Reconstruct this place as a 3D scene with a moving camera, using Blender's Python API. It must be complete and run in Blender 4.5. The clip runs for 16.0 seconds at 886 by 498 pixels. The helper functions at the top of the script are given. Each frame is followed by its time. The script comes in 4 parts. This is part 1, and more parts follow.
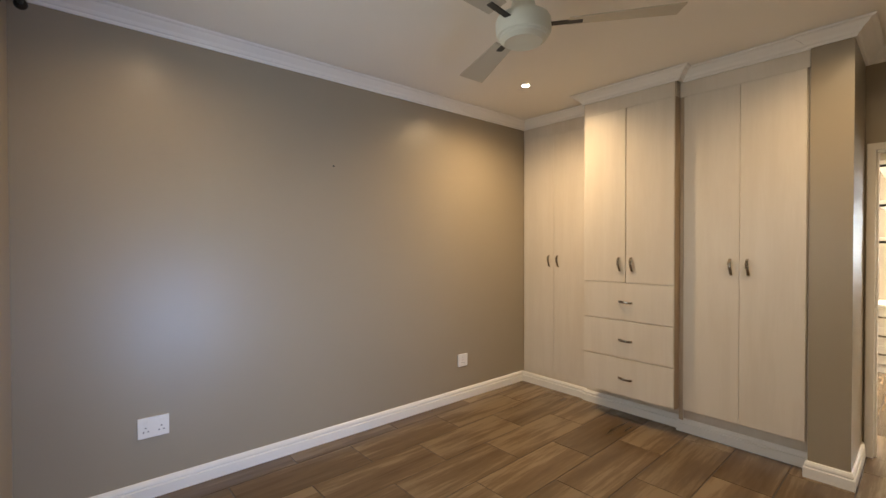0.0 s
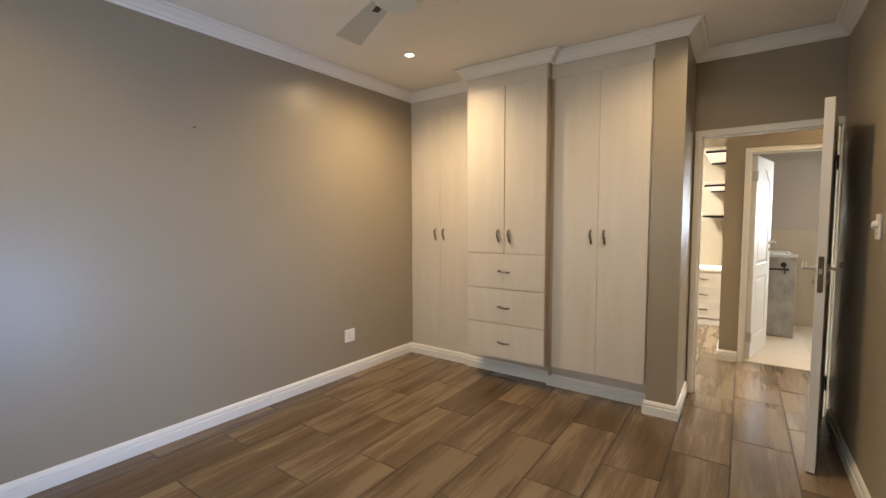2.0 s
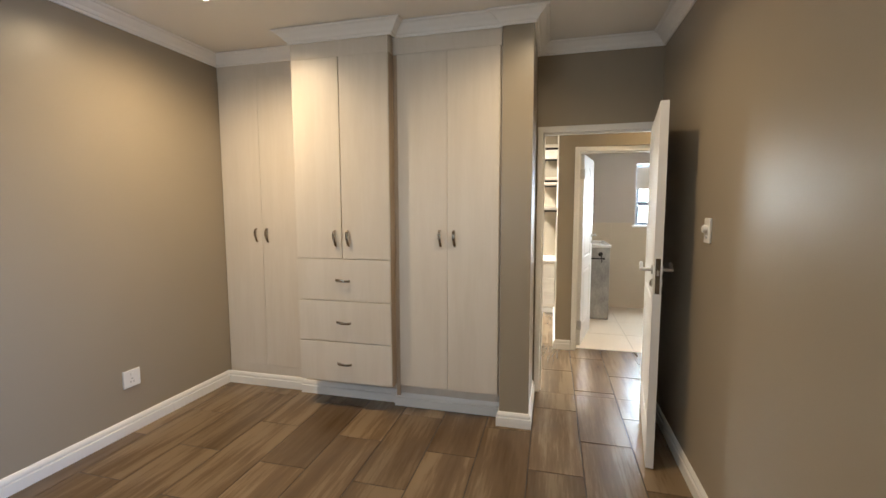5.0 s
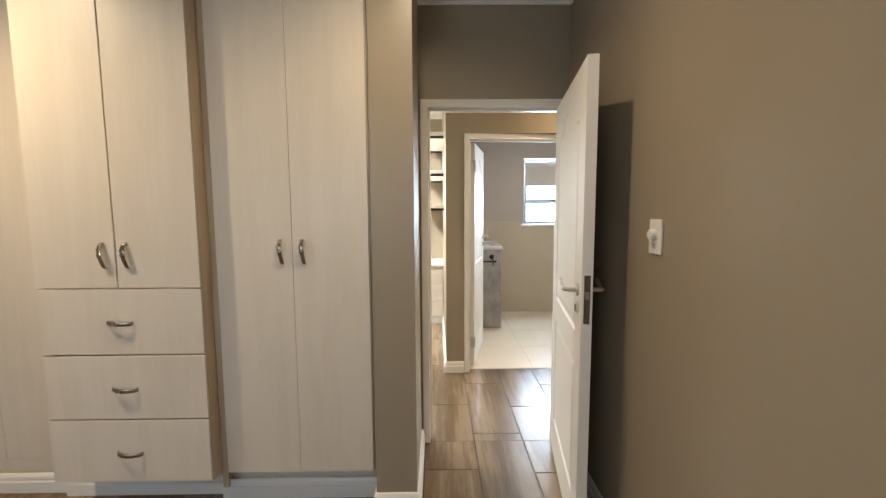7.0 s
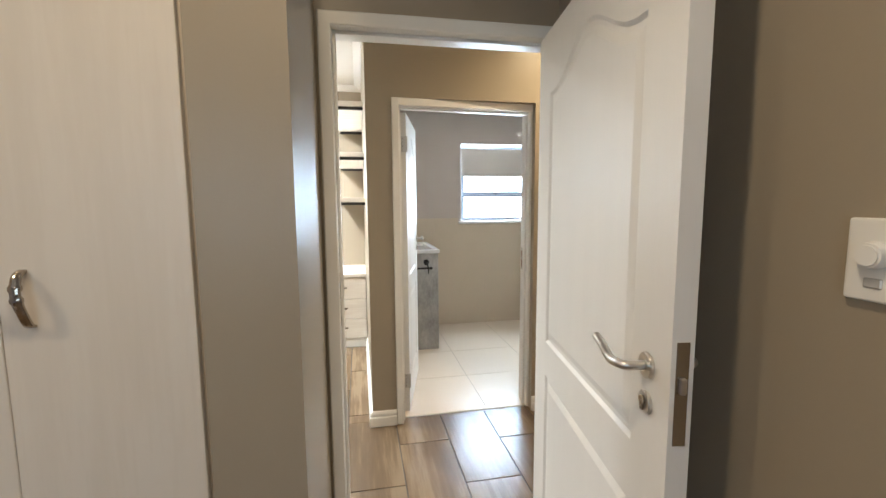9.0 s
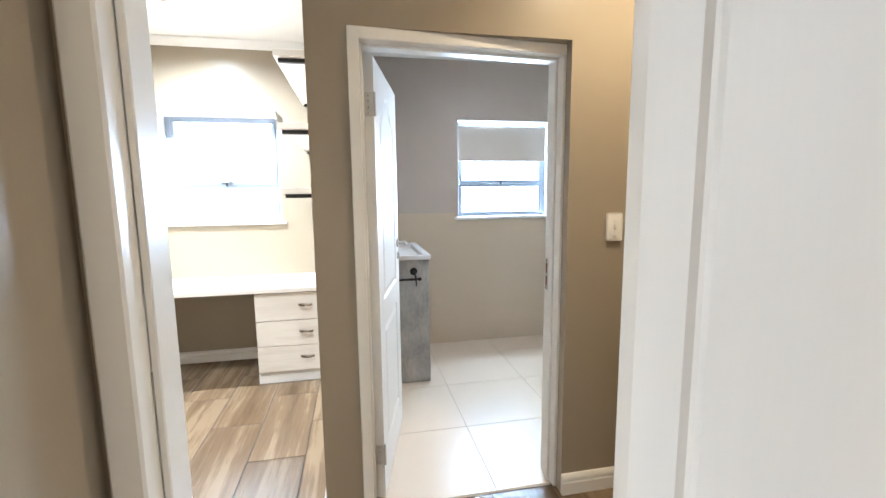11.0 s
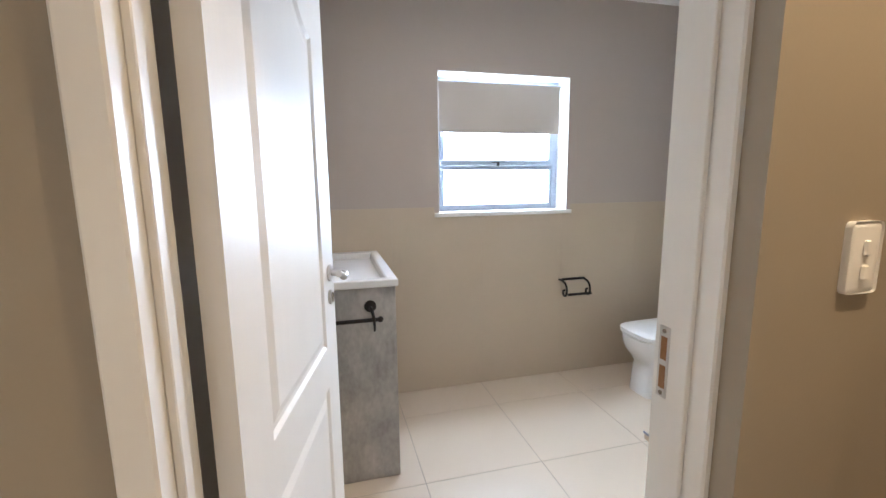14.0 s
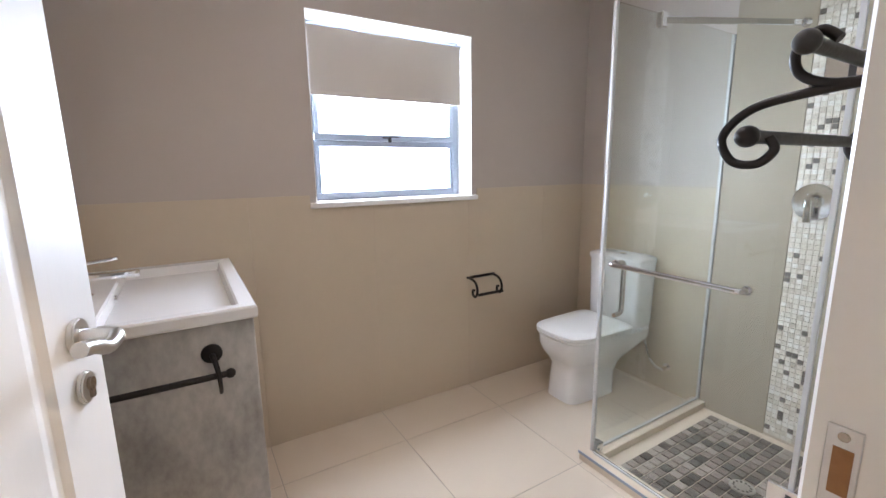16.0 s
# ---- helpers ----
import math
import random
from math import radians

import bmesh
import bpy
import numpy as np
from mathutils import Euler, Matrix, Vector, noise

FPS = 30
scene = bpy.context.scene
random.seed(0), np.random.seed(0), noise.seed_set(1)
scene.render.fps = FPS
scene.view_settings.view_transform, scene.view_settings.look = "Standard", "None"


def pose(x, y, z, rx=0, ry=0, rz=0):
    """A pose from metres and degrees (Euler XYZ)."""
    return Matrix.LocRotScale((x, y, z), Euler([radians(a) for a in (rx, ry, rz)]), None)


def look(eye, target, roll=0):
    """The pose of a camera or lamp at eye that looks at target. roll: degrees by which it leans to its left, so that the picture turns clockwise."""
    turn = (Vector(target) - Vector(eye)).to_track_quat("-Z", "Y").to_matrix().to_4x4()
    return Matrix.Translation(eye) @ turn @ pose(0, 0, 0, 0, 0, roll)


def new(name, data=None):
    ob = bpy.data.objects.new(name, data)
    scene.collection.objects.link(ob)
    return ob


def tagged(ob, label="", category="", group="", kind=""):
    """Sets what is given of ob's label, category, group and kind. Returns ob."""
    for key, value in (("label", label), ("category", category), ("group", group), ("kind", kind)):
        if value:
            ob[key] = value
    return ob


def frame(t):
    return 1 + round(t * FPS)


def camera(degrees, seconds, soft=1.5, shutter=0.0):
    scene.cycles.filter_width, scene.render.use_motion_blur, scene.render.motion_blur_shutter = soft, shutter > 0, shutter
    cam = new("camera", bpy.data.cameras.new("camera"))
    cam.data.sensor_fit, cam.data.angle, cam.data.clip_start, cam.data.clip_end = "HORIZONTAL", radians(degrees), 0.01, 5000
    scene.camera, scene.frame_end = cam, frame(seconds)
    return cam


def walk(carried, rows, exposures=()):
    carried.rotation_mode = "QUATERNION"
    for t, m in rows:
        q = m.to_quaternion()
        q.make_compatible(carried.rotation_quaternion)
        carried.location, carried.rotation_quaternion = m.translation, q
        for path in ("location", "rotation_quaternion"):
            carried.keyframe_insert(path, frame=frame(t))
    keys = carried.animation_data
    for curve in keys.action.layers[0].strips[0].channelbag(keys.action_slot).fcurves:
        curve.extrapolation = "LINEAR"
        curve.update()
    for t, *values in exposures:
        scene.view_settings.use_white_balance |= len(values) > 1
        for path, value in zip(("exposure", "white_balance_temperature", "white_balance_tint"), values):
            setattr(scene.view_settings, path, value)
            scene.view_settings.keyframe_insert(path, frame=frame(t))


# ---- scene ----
cam = camera(91.7, 16.0)
METRES, EYE, TILT, LEAN, TURN = 5.2, 1.5, 0.0, 0.0, -37.7
PATH = [
    (0, (0.054, 0.247, 1.434), (1.378, 1.746, 1.41), -0.1),
    (0.5, (0.062, 0.245, 1.415), (1.475, 1.66, 1.381), -0.0),
    (1, (0.093, 0.228, 1.405), (1.591, 1.551, 1.337), -0.0),
    (1.5, (0.109, 0.208, 1.414), (1.681, 1.439, 1.302), -0.1),
    (2, (0.136, 0.201, 1.396), (1.775, 1.341, 1.266), -0.1),
    (2.5, (0.168, 0.206, 1.419), (1.848, 1.282, 1.278), -0.1),
    (3, (0.219, 0.219, 1.46), (1.952, 1.207, 1.312), -0.1),
    (3.5, (0.284, 0.251, 1.484), (2.067, 1.143, 1.327), -0.1),
    (4, (0.385, 0.331, 1.493), (2.229, 1.086, 1.319), -0.1),
    (4.5, (0.495, 0.383, 1.476), (2.386, 1.009, 1.294), -0.1),
    (7, (1.513, 0.437, 1.476), (3.503, 0.409, 1.278), -0.3),
    (7.5, (1.753, 0.443, 1.47), (3.741, 0.339, 1.275), -0.3),
    (8, (1.998, 0.444, 1.471), (3.981, 0.265, 1.278), -0.5),
    (8.5, (2.259, 0.442, 1.468), (4.225, 0.131, 1.272), -0.5),
    (9, (2.522, 0.408, 1.455), (4.474, 0.031, 1.236), -0.4),
    (11.5, (3.686, 0.13, 1.452), (5.632, -0.249, 1.183), -0.7),
    (12, (3.908, 0.084, 1.454), (5.854, -0.282, 1.176), -0.6),
    (12.5, (4.098, 0.06, 1.448), (6.041, -0.328, 1.173), -0.6),
    (13, (4.309, 0.0, 1.429), (6.248, -0.408, 1.153), -0.5),
    (13.5, (4.489, -0.045, 1.431), (6.42, -0.479, 1.146), -0.6),
    (14, (4.689, -0.053, 1.432), (6.598, -0.559, 1.119), -0.6),
    (14.5, (4.87, -0.052, 1.417), (6.72, -0.731, 1.073), -0.5),
    (15, (5.02, -0.09, 1.388), (6.833, -0.852, 1.023), -0.7),
    (15.5, (5.129, -0.138, 1.384), (6.903, -0.985, 1.018), -0.8),
    (16, (5.276, -0.193, 1.379), (6.964, -1.202, 1.014), -0.8),
]
walk(cam, [(t, look(eye, target, roll)) for t, eye, target, roll in PATH],
     [(0, 0.86, 6900, 10), (2, 0.94, 6400, 8), (4.5, 0.97, 6000, 7), (8.5, 0.92, 5620, 6), (11.5, 1.16, 5080, 7), (13, 1.03, 5230, 9), (14.5, 0.88, 5560, 14), (16, 0.8, 5750, 17)])

# ---- light ----
world = bpy.data.worlds.new("sky")
scene.world = world
world.use_nodes = True
_bg = world.node_tree.nodes["Background"]
_sky = world.node_tree.nodes.new("ShaderNodeTexSky")
_sky.sky_type = "NISHITA"
_sky.sun_disc = False
_sky.sun_elevation, _sky.sun_rotation = radians(50), radians(200)
world.node_tree.links.new(_sky.outputs[0], _bg.inputs[0])
_bg.inputs[1].default_value = 0.12
_sun = bpy.data.lights.new("sun", "SUN")
_sun.energy, _sun.angle, _sun.color = 3.0, radians(0.5), (1.0, 0.95, 0.88)
new("sun", _sun).matrix_basis = look((2, 40, 60), (2, 0, 0))

CEIL = 2.70


def area(name, eye, target, w, h, watts, colour):
    d = bpy.data.lights.new(name, "AREA")
    d.shape, d.size, d.size_y, d.energy, d.color = "RECTANGLE", w, h, watts, colour
    o = new(name, d)
    o.matrix_basis = look(eye, target)
    return o


# daylight in the window openings
area("daylight_bath", (7.66, -1.225, 1.67), (0, -1.225, 1.67), 0.92, 0.9, 58, (0.84, 0.93, 1.0))
area("daylight_study", (7.66, 1.27, 1.67), (0, 1.27, 1.67), 0.95, 0.9, 12, (1.0, 0.97, 0.93))
area("daylight_west", (-0.25, 1.65, 1.55), (3, 1.65, 1.62), 1.5, 1.05, 6.0, (0.88, 0.94, 1.0))
# lamp in the unseen south opening, tilted up and narrowed for the wall's sheen
area("daylight_bedroom", (0.98, -0.60, 0.52), (0.98, 3, 0.95), 0.92, 0.96, 6.5, (0.34, 0.54, 1.0)).data.spread = radians(75)
# the pair at y 0.55 is unseen, added to mirror the pair at 2.395
DOWNLIGHTS = [(2.835, 2.395), (0.45, 2.395), (0.45, 0.55), (2.835, 0.55)]


def spot(x, y, watts, colour=(1.0, 0.72, 0.42)):
    d = bpy.data.lights.new("downlight_or_fill", "SPOT")
    d.energy, d.color, d.spot_size, d.spot_blend, d.shadow_soft_size = watts, colour, radians(165), 1.0, 0.035
    new("downlight_or_fill", d).matrix_basis = pose(x, y, CEIL - 0.012)


for _x, _y in DOWNLIGHTS:
    spot(_x, _y, (76 if _y > 1 else 38) if _x > 1 else (22 if _y > 1 else 6))
spot(4.72, -0.95, 60, (1.0, 0.71, 0.39))
# study and bathroom spots are added fill; no ceiling lamp is known there
spot(5.6, 1.5, 210, (1.0, 0.92, 0.80))
spot(6.75, 1.35, 300, (1.0, 0.95, 0.86))
spot(6.2, -0.9, 30, (1.0, 0.84, 0.70))


# ---- materials ----
def mat(name, rough=0.5, metal=0.0, spec=0.5):
    m = bpy.data.materials.new(name)
    m.use_nodes = True
    b = m.node_tree.nodes["Principled BSDF"]
    b.inputs["Roughness"].default_value, b.inputs["Metallic"].default_value = rough, metal
    b.inputs["Specular IOR Level"].default_value = spec
    return m, m.node_tree.nodes, m.node_tree.links, b


def noise_on(nd, lk, scale, detail=4, stretch=(1, 1, 1), rough=0.55):
    tc, mp, nz = nd.new("ShaderNodeTexCoord"), nd.new("ShaderNodeMapping"), nd.new("ShaderNodeTexNoise")
    mp.inputs["Scale"].default_value = stretch
    nz.inputs["Scale"].default_value, nz.inputs["Detail"].default_value, nz.inputs["Roughness"].default_value = scale, detail, rough
    lk.new(tc.outputs["Object"], mp.inputs["Vector"])
    lk.new(mp.outputs[0], nz.inputs["Vector"])
    return nz, mp


def ramp(nd, lk, src, stops):
    r = nd.new("ShaderNodeValToRGB")
    while len(r.color_ramp.elements) < len(stops):
        r.color_ramp.elements.new(0.5)
    for e, (p, c) in zip(r.color_ramp.elements, stops):
        e.position, e.color = p, (*c, 1)
    lk.new(src, r.inputs[0])
    return r


def surface(name, colour, rough=0.5, metal=0.0, vary=0.06, grain=90, bump=0.05, spec=0.5, blotch=2.5, stretch=(1, 1, 1)):
    """A painted or plain surface: broad blotches and fine grain in the colour, gloss and relief."""
    m, nd, lk, b = mat(name, rough, metal, spec)
    n1, _ = noise_on(nd, lk, blotch, 3, stretch)
    n2, _ = noise_on(nd, lk, grain, 3, stretch)
    add = nd.new("ShaderNodeMath")
    add.operation = "MULTIPLY_ADD"
    lk.new(n2.outputs["Fac"], add.inputs[0])
    add.inputs[1].default_value = 0.35
    lk.new(n1.outputs["Fac"], add.inputs[2])
    lo, hi = [max(0, c * (1 - vary)) for c in colour], [min(1, c * (1 + vary)) for c in colour]
    r = ramp(nd, lk, add.outputs[0], [(0.35, lo), (1.0, hi)])
    lk.new(r.outputs[0], b.inputs["Base Color"])
    rr = ramp(nd, lk, n1.outputs["Fac"], [(0.3, [rough * 0.96] * 3), (0.7, [rough * 1.05] * 3)])
    lk.new(rr.outputs[0], b.inputs["Roughness"])
    if bump:
        bp = nd.new("ShaderNodeBump")
        bp.inputs["Strength"].default_value, bp.inputs["Distance"].default_value = bump, 0.002
        lk.new(n2.outputs["Fac"], bp.inputs["Height"])
        lk.new(bp.outputs[0], b.inputs["Normal"])
    return m


def grained(name, dark, mid, light, along, rough, scale=1.0, per_piece=True, bump=0.06, spread=0.0):
    """Wood grain or wood-look print; along: the axis of the grain."""
    m, nd, lk, b = mat(name, rough)
    st = [9.0, 9.0, 9.0]
    st[along] = 0.8
    st = [s * scale for s in st]
    n1, mp1 = noise_on(nd, lk, 1.6, 6, st, 0.62)
    n2, mp2 = noise_on(nd, lk, 9.0, 4, st, 0.6)
    n3, mp3 = noise_on(nd, lk, 1.1, 2)
    if per_piece:
        oi = nd.new("ShaderNodeObjectInfo")
        mul = nd.new("ShaderNodeMath")
        mul.operation = "MULTIPLY"
        mul.inputs[1].default_value = 37.0
        lk.new(oi.outputs["Random"], mul.inputs[0])
        cb = nd.new("ShaderNodeCombineXYZ")
        for i in range(3):
            lk.new(mul.outputs[0], cb.inputs[i])
        for mp in (mp1, mp2, mp3):
            lk.new(cb.outputs[0], mp.inputs["Location"])
    a = nd.new("ShaderNodeMath")
    a.operation = "MULTIPLY_ADD"
    lk.new(n2.outputs["Fac"], a.inputs[0])
    a.inputs[1].default_value = 0.35
    lk.new(n1.outputs["Fac"], a.inputs[2])
    a2 = nd.new("ShaderNodeMath")
    a2.operation = "MULTIPLY_ADD"
    lk.new(n3.outputs["Fac"], a2.inputs[0])
    a2.inputs[1].default_value = 0.45
    lk.new(a.outputs[0], a2.inputs[2])
    r = ramp(nd, lk, a2.outputs[0], [(0.62, dark), (0.88, mid), (1.0, light)])
    out = r.outputs[0]
    if per_piece and spread:
        hs = nd.new("ShaderNodeHueSaturation")
        mr = nd.new("ShaderNodeMapRange")
        mr.inputs["To Min"].default_value, mr.inputs["To Max"].default_value = 1 - spread, 1 + spread
        lk.new(oi.outputs["Random"], mr.inputs["Value"])
        lk.new(mr.outputs[0], hs.inputs["Value"])
        lk.new(out, hs.inputs["Color"])
        out = hs.outputs[0]
    lk.new(out, b.inputs["Base Color"])
    bp = nd.new("ShaderNodeBump")
    bp.inputs["Strength"].default_value, bp.inputs["Distance"].default_value = bump, 0.002
    lk.new(n2.outputs["Fac"], bp.inputs["Height"])
    lk.new(bp.outputs[0], b.inputs["Normal"])
    return m


def glass(name, tint=(0.93, 0.97, 0.95)):
    m, nd, lk, b = mat(name, 0.0)
    b.inputs["Base Color"].default_value = (*tint, 1)
    b.inputs["Transmission Weight"].default_value = 1.0
    b.inputs["IOR"].default_value = 1.45
    return m


M_WALL = surface("greige_satin_paint", (0.340, 0.289, 0.216), 0.34, vary=0.03, grain=140, bump=0.10, blotch=1.2, spec=0.40)
M_BATHPAINT = surface("mauve_grey_paint", (0.48, 0.412, 0.358), 0.5, vary=0.03, grain=140, bump=0.08, blotch=1.2)
M_CEIL = surface("ceiling_paint", (0.86, 0.83, 0.78), 0.85, vary=0.02, grain=60, bump=0.05, blotch=0.8)
M_WHITE = surface("white_enamel", (0.80, 0.78, 0.74), 0.32, vary=0.02, grain=70, bump=0.04)
M_DOOR = surface("white_door_enamel", (0.80, 0.78, 0.745), 0.45, vary=0.02, grain=24, bump=0.06, stretch=(6, 6, 0.4))
M_CORNICE = surface("cornice_paint", (0.88, 0.86, 0.83), 0.6, vary=0.02, bump=0.03)
M_WARD = grained("cream_woodgrain_melamine", (0.652, 0.587, 0.497), (0.678, 0.613, 0.525), (0.698, 0.635, 0.548), 2, 0.38, 0.8, bump=0.03, spread=0.015)
M_DESK = grained("pale_woodgrain_melamine", (0.66, 0.60, 0.52), (0.73, 0.67, 0.59), (0.78, 0.73, 0.65), 1, 0.4, 0.9)
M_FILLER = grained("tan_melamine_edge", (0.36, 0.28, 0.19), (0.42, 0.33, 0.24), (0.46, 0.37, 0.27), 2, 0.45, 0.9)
M_TILE = grained("wood_look_tile", (0.086, 0.054, 0.028), (0.132, 0.089, 0.050), (0.200, 0.143, 0.086), 0, 0.24, 0.5, bump=0.04, spread=0.15)
M_GROUT = surface("dark_grout", (0.055, 0.042, 0.032), 0.9, bump=0.1)
M_BTILE = surface("cream_porcelain", (0.66, 0.56, 0.44), 0.30, vary=0.012, grain=50, bump=0, blotch=3)
M_BGROUT = surface("beige_grout", (0.42, 0.36, 0.29), 0.9)
M_WTILE = surface("beige_wall_tile", (0.55, 0.455, 0.335), 0.35, vary=0.03, grain=40, bump=0.03, blotch=2)
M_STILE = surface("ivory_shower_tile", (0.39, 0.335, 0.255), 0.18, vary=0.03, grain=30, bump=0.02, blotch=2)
M_STEEL = surface("brushed_steel", (0.62, 0.60, 0.57), 0.28, 1.0, vary=0.06, grain=200, bump=0.02)
M_CHROME = surface("chrome", (0.80, 0.80, 0.82), 0.07, 1.0, vary=0.02, bump=0)
M_NICKEL = surface("dark_nickel", (0.42, 0.37, 0.31), 0.16, 1.0, vary=0.08, bump=0.02)
M_IRON = surface("black_wrought_iron", (0.022, 0.019, 0.017), 0.38, 0.5, vary=0.25, grain=120, bump=0.3)
M_BLACK = surface("matt_black", (0.015, 0.014, 0.013), 0.5, vary=0.2)
M_PLASTIC = surface("white_plastic", (0.82, 0.80, 0.76), 0.35, vary=0.015, bump=0)
M_SLOT = surface("dark_slot", (0.03, 0.028, 0.025), 0.6, bump=0)
M_CERAMIC = surface("white_glazed_ceramic", (0.83, 0.81, 0.79), 0.08, vary=0.01, bump=0)
M_CEMENT = surface("grey_cement_screed", (0.37, 0.35, 0.325), 0.55, vary=0.6, grain=55, bump=0.15, blotch=5, stretch=(1, 1, 0.6))
M_ALU = surface("grey_blue_aluminium", (0.34, 0.38, 0.46), 0.4, 0.3, vary=0.04)
M_SEAL = surface("grey_seal", (0.58, 0.58, 0.57), 0.35, 0.3, vary=0.04)
M_BLIND = surface("beige_blind_fabric", (0.60, 0.54, 0.48), 0.9, vary=0.04, grain=300, bump=0.2)
M_FAN = surface("cream_fan_enamel", (0.66, 0.66, 0.56), 0.35, vary=0.02, bump=0)
M_BLADE = surface("fan_blade_enamel", (0.50, 0.46, 0.38), 0.45, vary=0.04, bump=0)
M_BRASS = surface("rough_brass_pocket", (0.30, 0.15, 0.06), 0.5, 0.6, vary=0.3)
M_GLASS = glass("clear_glass")
M_LAWN = surface("ground_outside", (0.10, 0.11, 0.06), 0.95, vary=0.3, grain=4, blotch=0.3)
M_GLOW, _n, _l, _b = mat("lamp_glow")
_b.inputs["Emission Color"].default_value = (1.0, 0.86, 0.66, 1)
_b.inputs["Emission Strength"].default_value = 25.0


def mosaic(name, tones):
    m, nd, lk, b = mat(name, 0.3)
    oi = nd.new("ShaderNodeNewGeometry")
    r = ramp(nd, lk, oi.outputs["Random Per Island"], [((i + 0.001) / len(tones), c) for i, c in enumerate(tones)])
    r.color_ramp.interpolation = "CONSTANT"
    nz, _ = noise_on(nd, lk, 60, 4, (1, 3, 1))
    mx = nd.new("ShaderNodeMixRGB")
    mx.blend_type, mx.inputs[0].default_value = "SOFT_LIGHT", 0.6
    lk.new(r.outputs[0], mx.inputs[1])
    lk.new(nz.outputs["Fac"], mx.inputs[2])
    lk.new(mx.outputs[0], b.inputs["Base Color"])
    return m


M_MOSW = mosaic("marble_mosaic_wall", [(0.74, 0.69, 0.59), (0.68, 0.62, 0.51), (0.78, 0.74, 0.66), (0.16, 0.14, 0.12), (0.72, 0.66, 0.56), (0.58, 0.52, 0.42), (0.80, 0.76, 0.69), (0.72, 0.66, 0.56), (0.76, 0.71, 0.63), (0.70, 0.65, 0.55)])
M_MOSF = mosaic("stone_mosaic_floor", [(0.18, 0.15, 0.125), (0.28, 0.24, 0.20), (0.075, 0.066, 0.058), (0.33, 0.285, 0.24), (0.21, 0.178, 0.15), (0.12, 0.10, 0.085)])


# ---- mesh helpers ----
def full_matrix(ob):
    m = ob.matrix_basis.copy()
    while ob.parent:
        ob = ob.parent
        m = ob.matrix_basis @ m
    return m


def thing(name, at, label="", category="", group="", kind="", rz=0.0):
    o = new(name)
    o.empty_display_size = 0.1
    o.matrix_basis = pose(*at, 0, 0, rz)
    return tagged(o, label, category, group, kind)


def finish(bm, name, material, smooth=False):
    me = bpy.data.meshes.new(name)
    bm.to_mesh(me)
    bm.free()
    me.materials.append(material)
    if smooth:
        for p in me.polygons:
            p.use_smooth = True
        me.set_sharp_from_angle(angle=radians(40))
    return me


def part(name, bm, material, parent, label="", smooth=False, local=False):
    """Links a bmesh as one mesh under a thing or part. Its vertices are in the world, or local to the parent."""
    if not local:
        bm.transform(full_matrix(parent).inverted())
    o = new(name, finish(bm, name, material, smooth))
    o.parent = parent
    return tagged(o, label)


def solid(name, bm, material, label="", category="", group="", kind="", smooth=False):
    return tagged(new(name, finish(bm, name, material, smooth)), label, category, group, kind)


def box(x0, x1, y0, y1, z0, z1, bevel=0.0, bm=None, seg=1):
    out = bm or bmesh.new()
    b = bmesh.new()
    bmesh.ops.create_cube(b, size=1)
    for v in b.verts:
        v.co = Vector(((x0 + x1) / 2 + v.co.x * (x1 - x0), (y0 + y1) / 2 + v.co.y * (y1 - y0), (z0 + z1) / 2 + v.co.z * (z1 - z0)))
    if bevel:
        bmesh.ops.bevel(b, geom=b.edges[:], offset=bevel, segments=seg, affect="EDGES", profile=0.6)
    if not bm:
        out.free()
        return b
    join(out, b)
    return out


def join(out, b):
    me = bpy.data.meshes.new("t")
    b.to_mesh(me)
    b.free()
    out.from_mesh(me)
    bpy.data.meshes.remove(me)
    return out


def cyl(p, q, r, r2=None, seg=24, bevel=0.0, bm=None):
    p, q = Vector(p), Vector(q)
    b = bmesh.new()
    bmesh.ops.create_cone(b, cap_ends=True, segments=seg, radius1=r, radius2=r if r2 is None else r2, depth=(q - p).length)
    if bevel:
        bmesh.ops.bevel(b, geom=[e for e in b.edges if len(e.link_faces) == 2 and e.calc_face_angle(0) > 0.9], offset=bevel, segments=2, affect="EDGES")
    b.transform(Matrix.Translation((p + q) / 2) @ (q - p).to_track_quat("Z", "Y").to_matrix().to_4x4())
    return join(bm, b) if bm else b


def ball(p, r, scale=(1, 1, 1), bm=None):
    b = bmesh.new()
    bmesh.ops.create_uvsphere(b, u_segments=16, v_segments=10, radius=r)
    b.transform(Matrix.Translation(p) @ Matrix.Diagonal((*scale, 1)))
    return join(bm, b) if bm else b


def lathe(profile, at, seg=32):
    """Turns (radius, z) pairs round a vertical axis at a place."""
    b = bmesh.new()
    rings = []
    for r, z in profile:
        rings.append([b.verts.new((at[0] + r * math.cos(2 * math.pi * i / seg), at[1] + r * math.sin(2 * math.pi * i / seg), at[2] + z)) for i in range(seg)])
    for a, c in zip(rings, rings[1:]):
        for i in range(seg):
            b.faces.new((a[i], a[(i + 1) % seg], c[(i + 1) % seg], c[i]))
    b.faces.new(rings[0][::-1])
    b.faces.new(rings[-1])
    bmesh.ops.recalc_face_normals(b, faces=b.faces)
    return b


def smooth_path(pts, steps=6):
    pts = [Vector(p) for p in pts]
    out = []
    for i in range(len(pts) - 1):
        p0, p1, p2, p3 = pts[max(0, i - 1)], pts[i], pts[i + 1], pts[min(len(pts) - 1, i + 2)]
        for k in range(steps):
            t = k / steps
            out.append(0.5 * (2 * p1 + (p2 - p0) * t + (2 * p0 - 5 * p1 + 4 * p2 - p3) * t * t + (3 * p1 - p0 - 3 * p2 + p3) * t ** 3))
    return out + [pts[-1]]


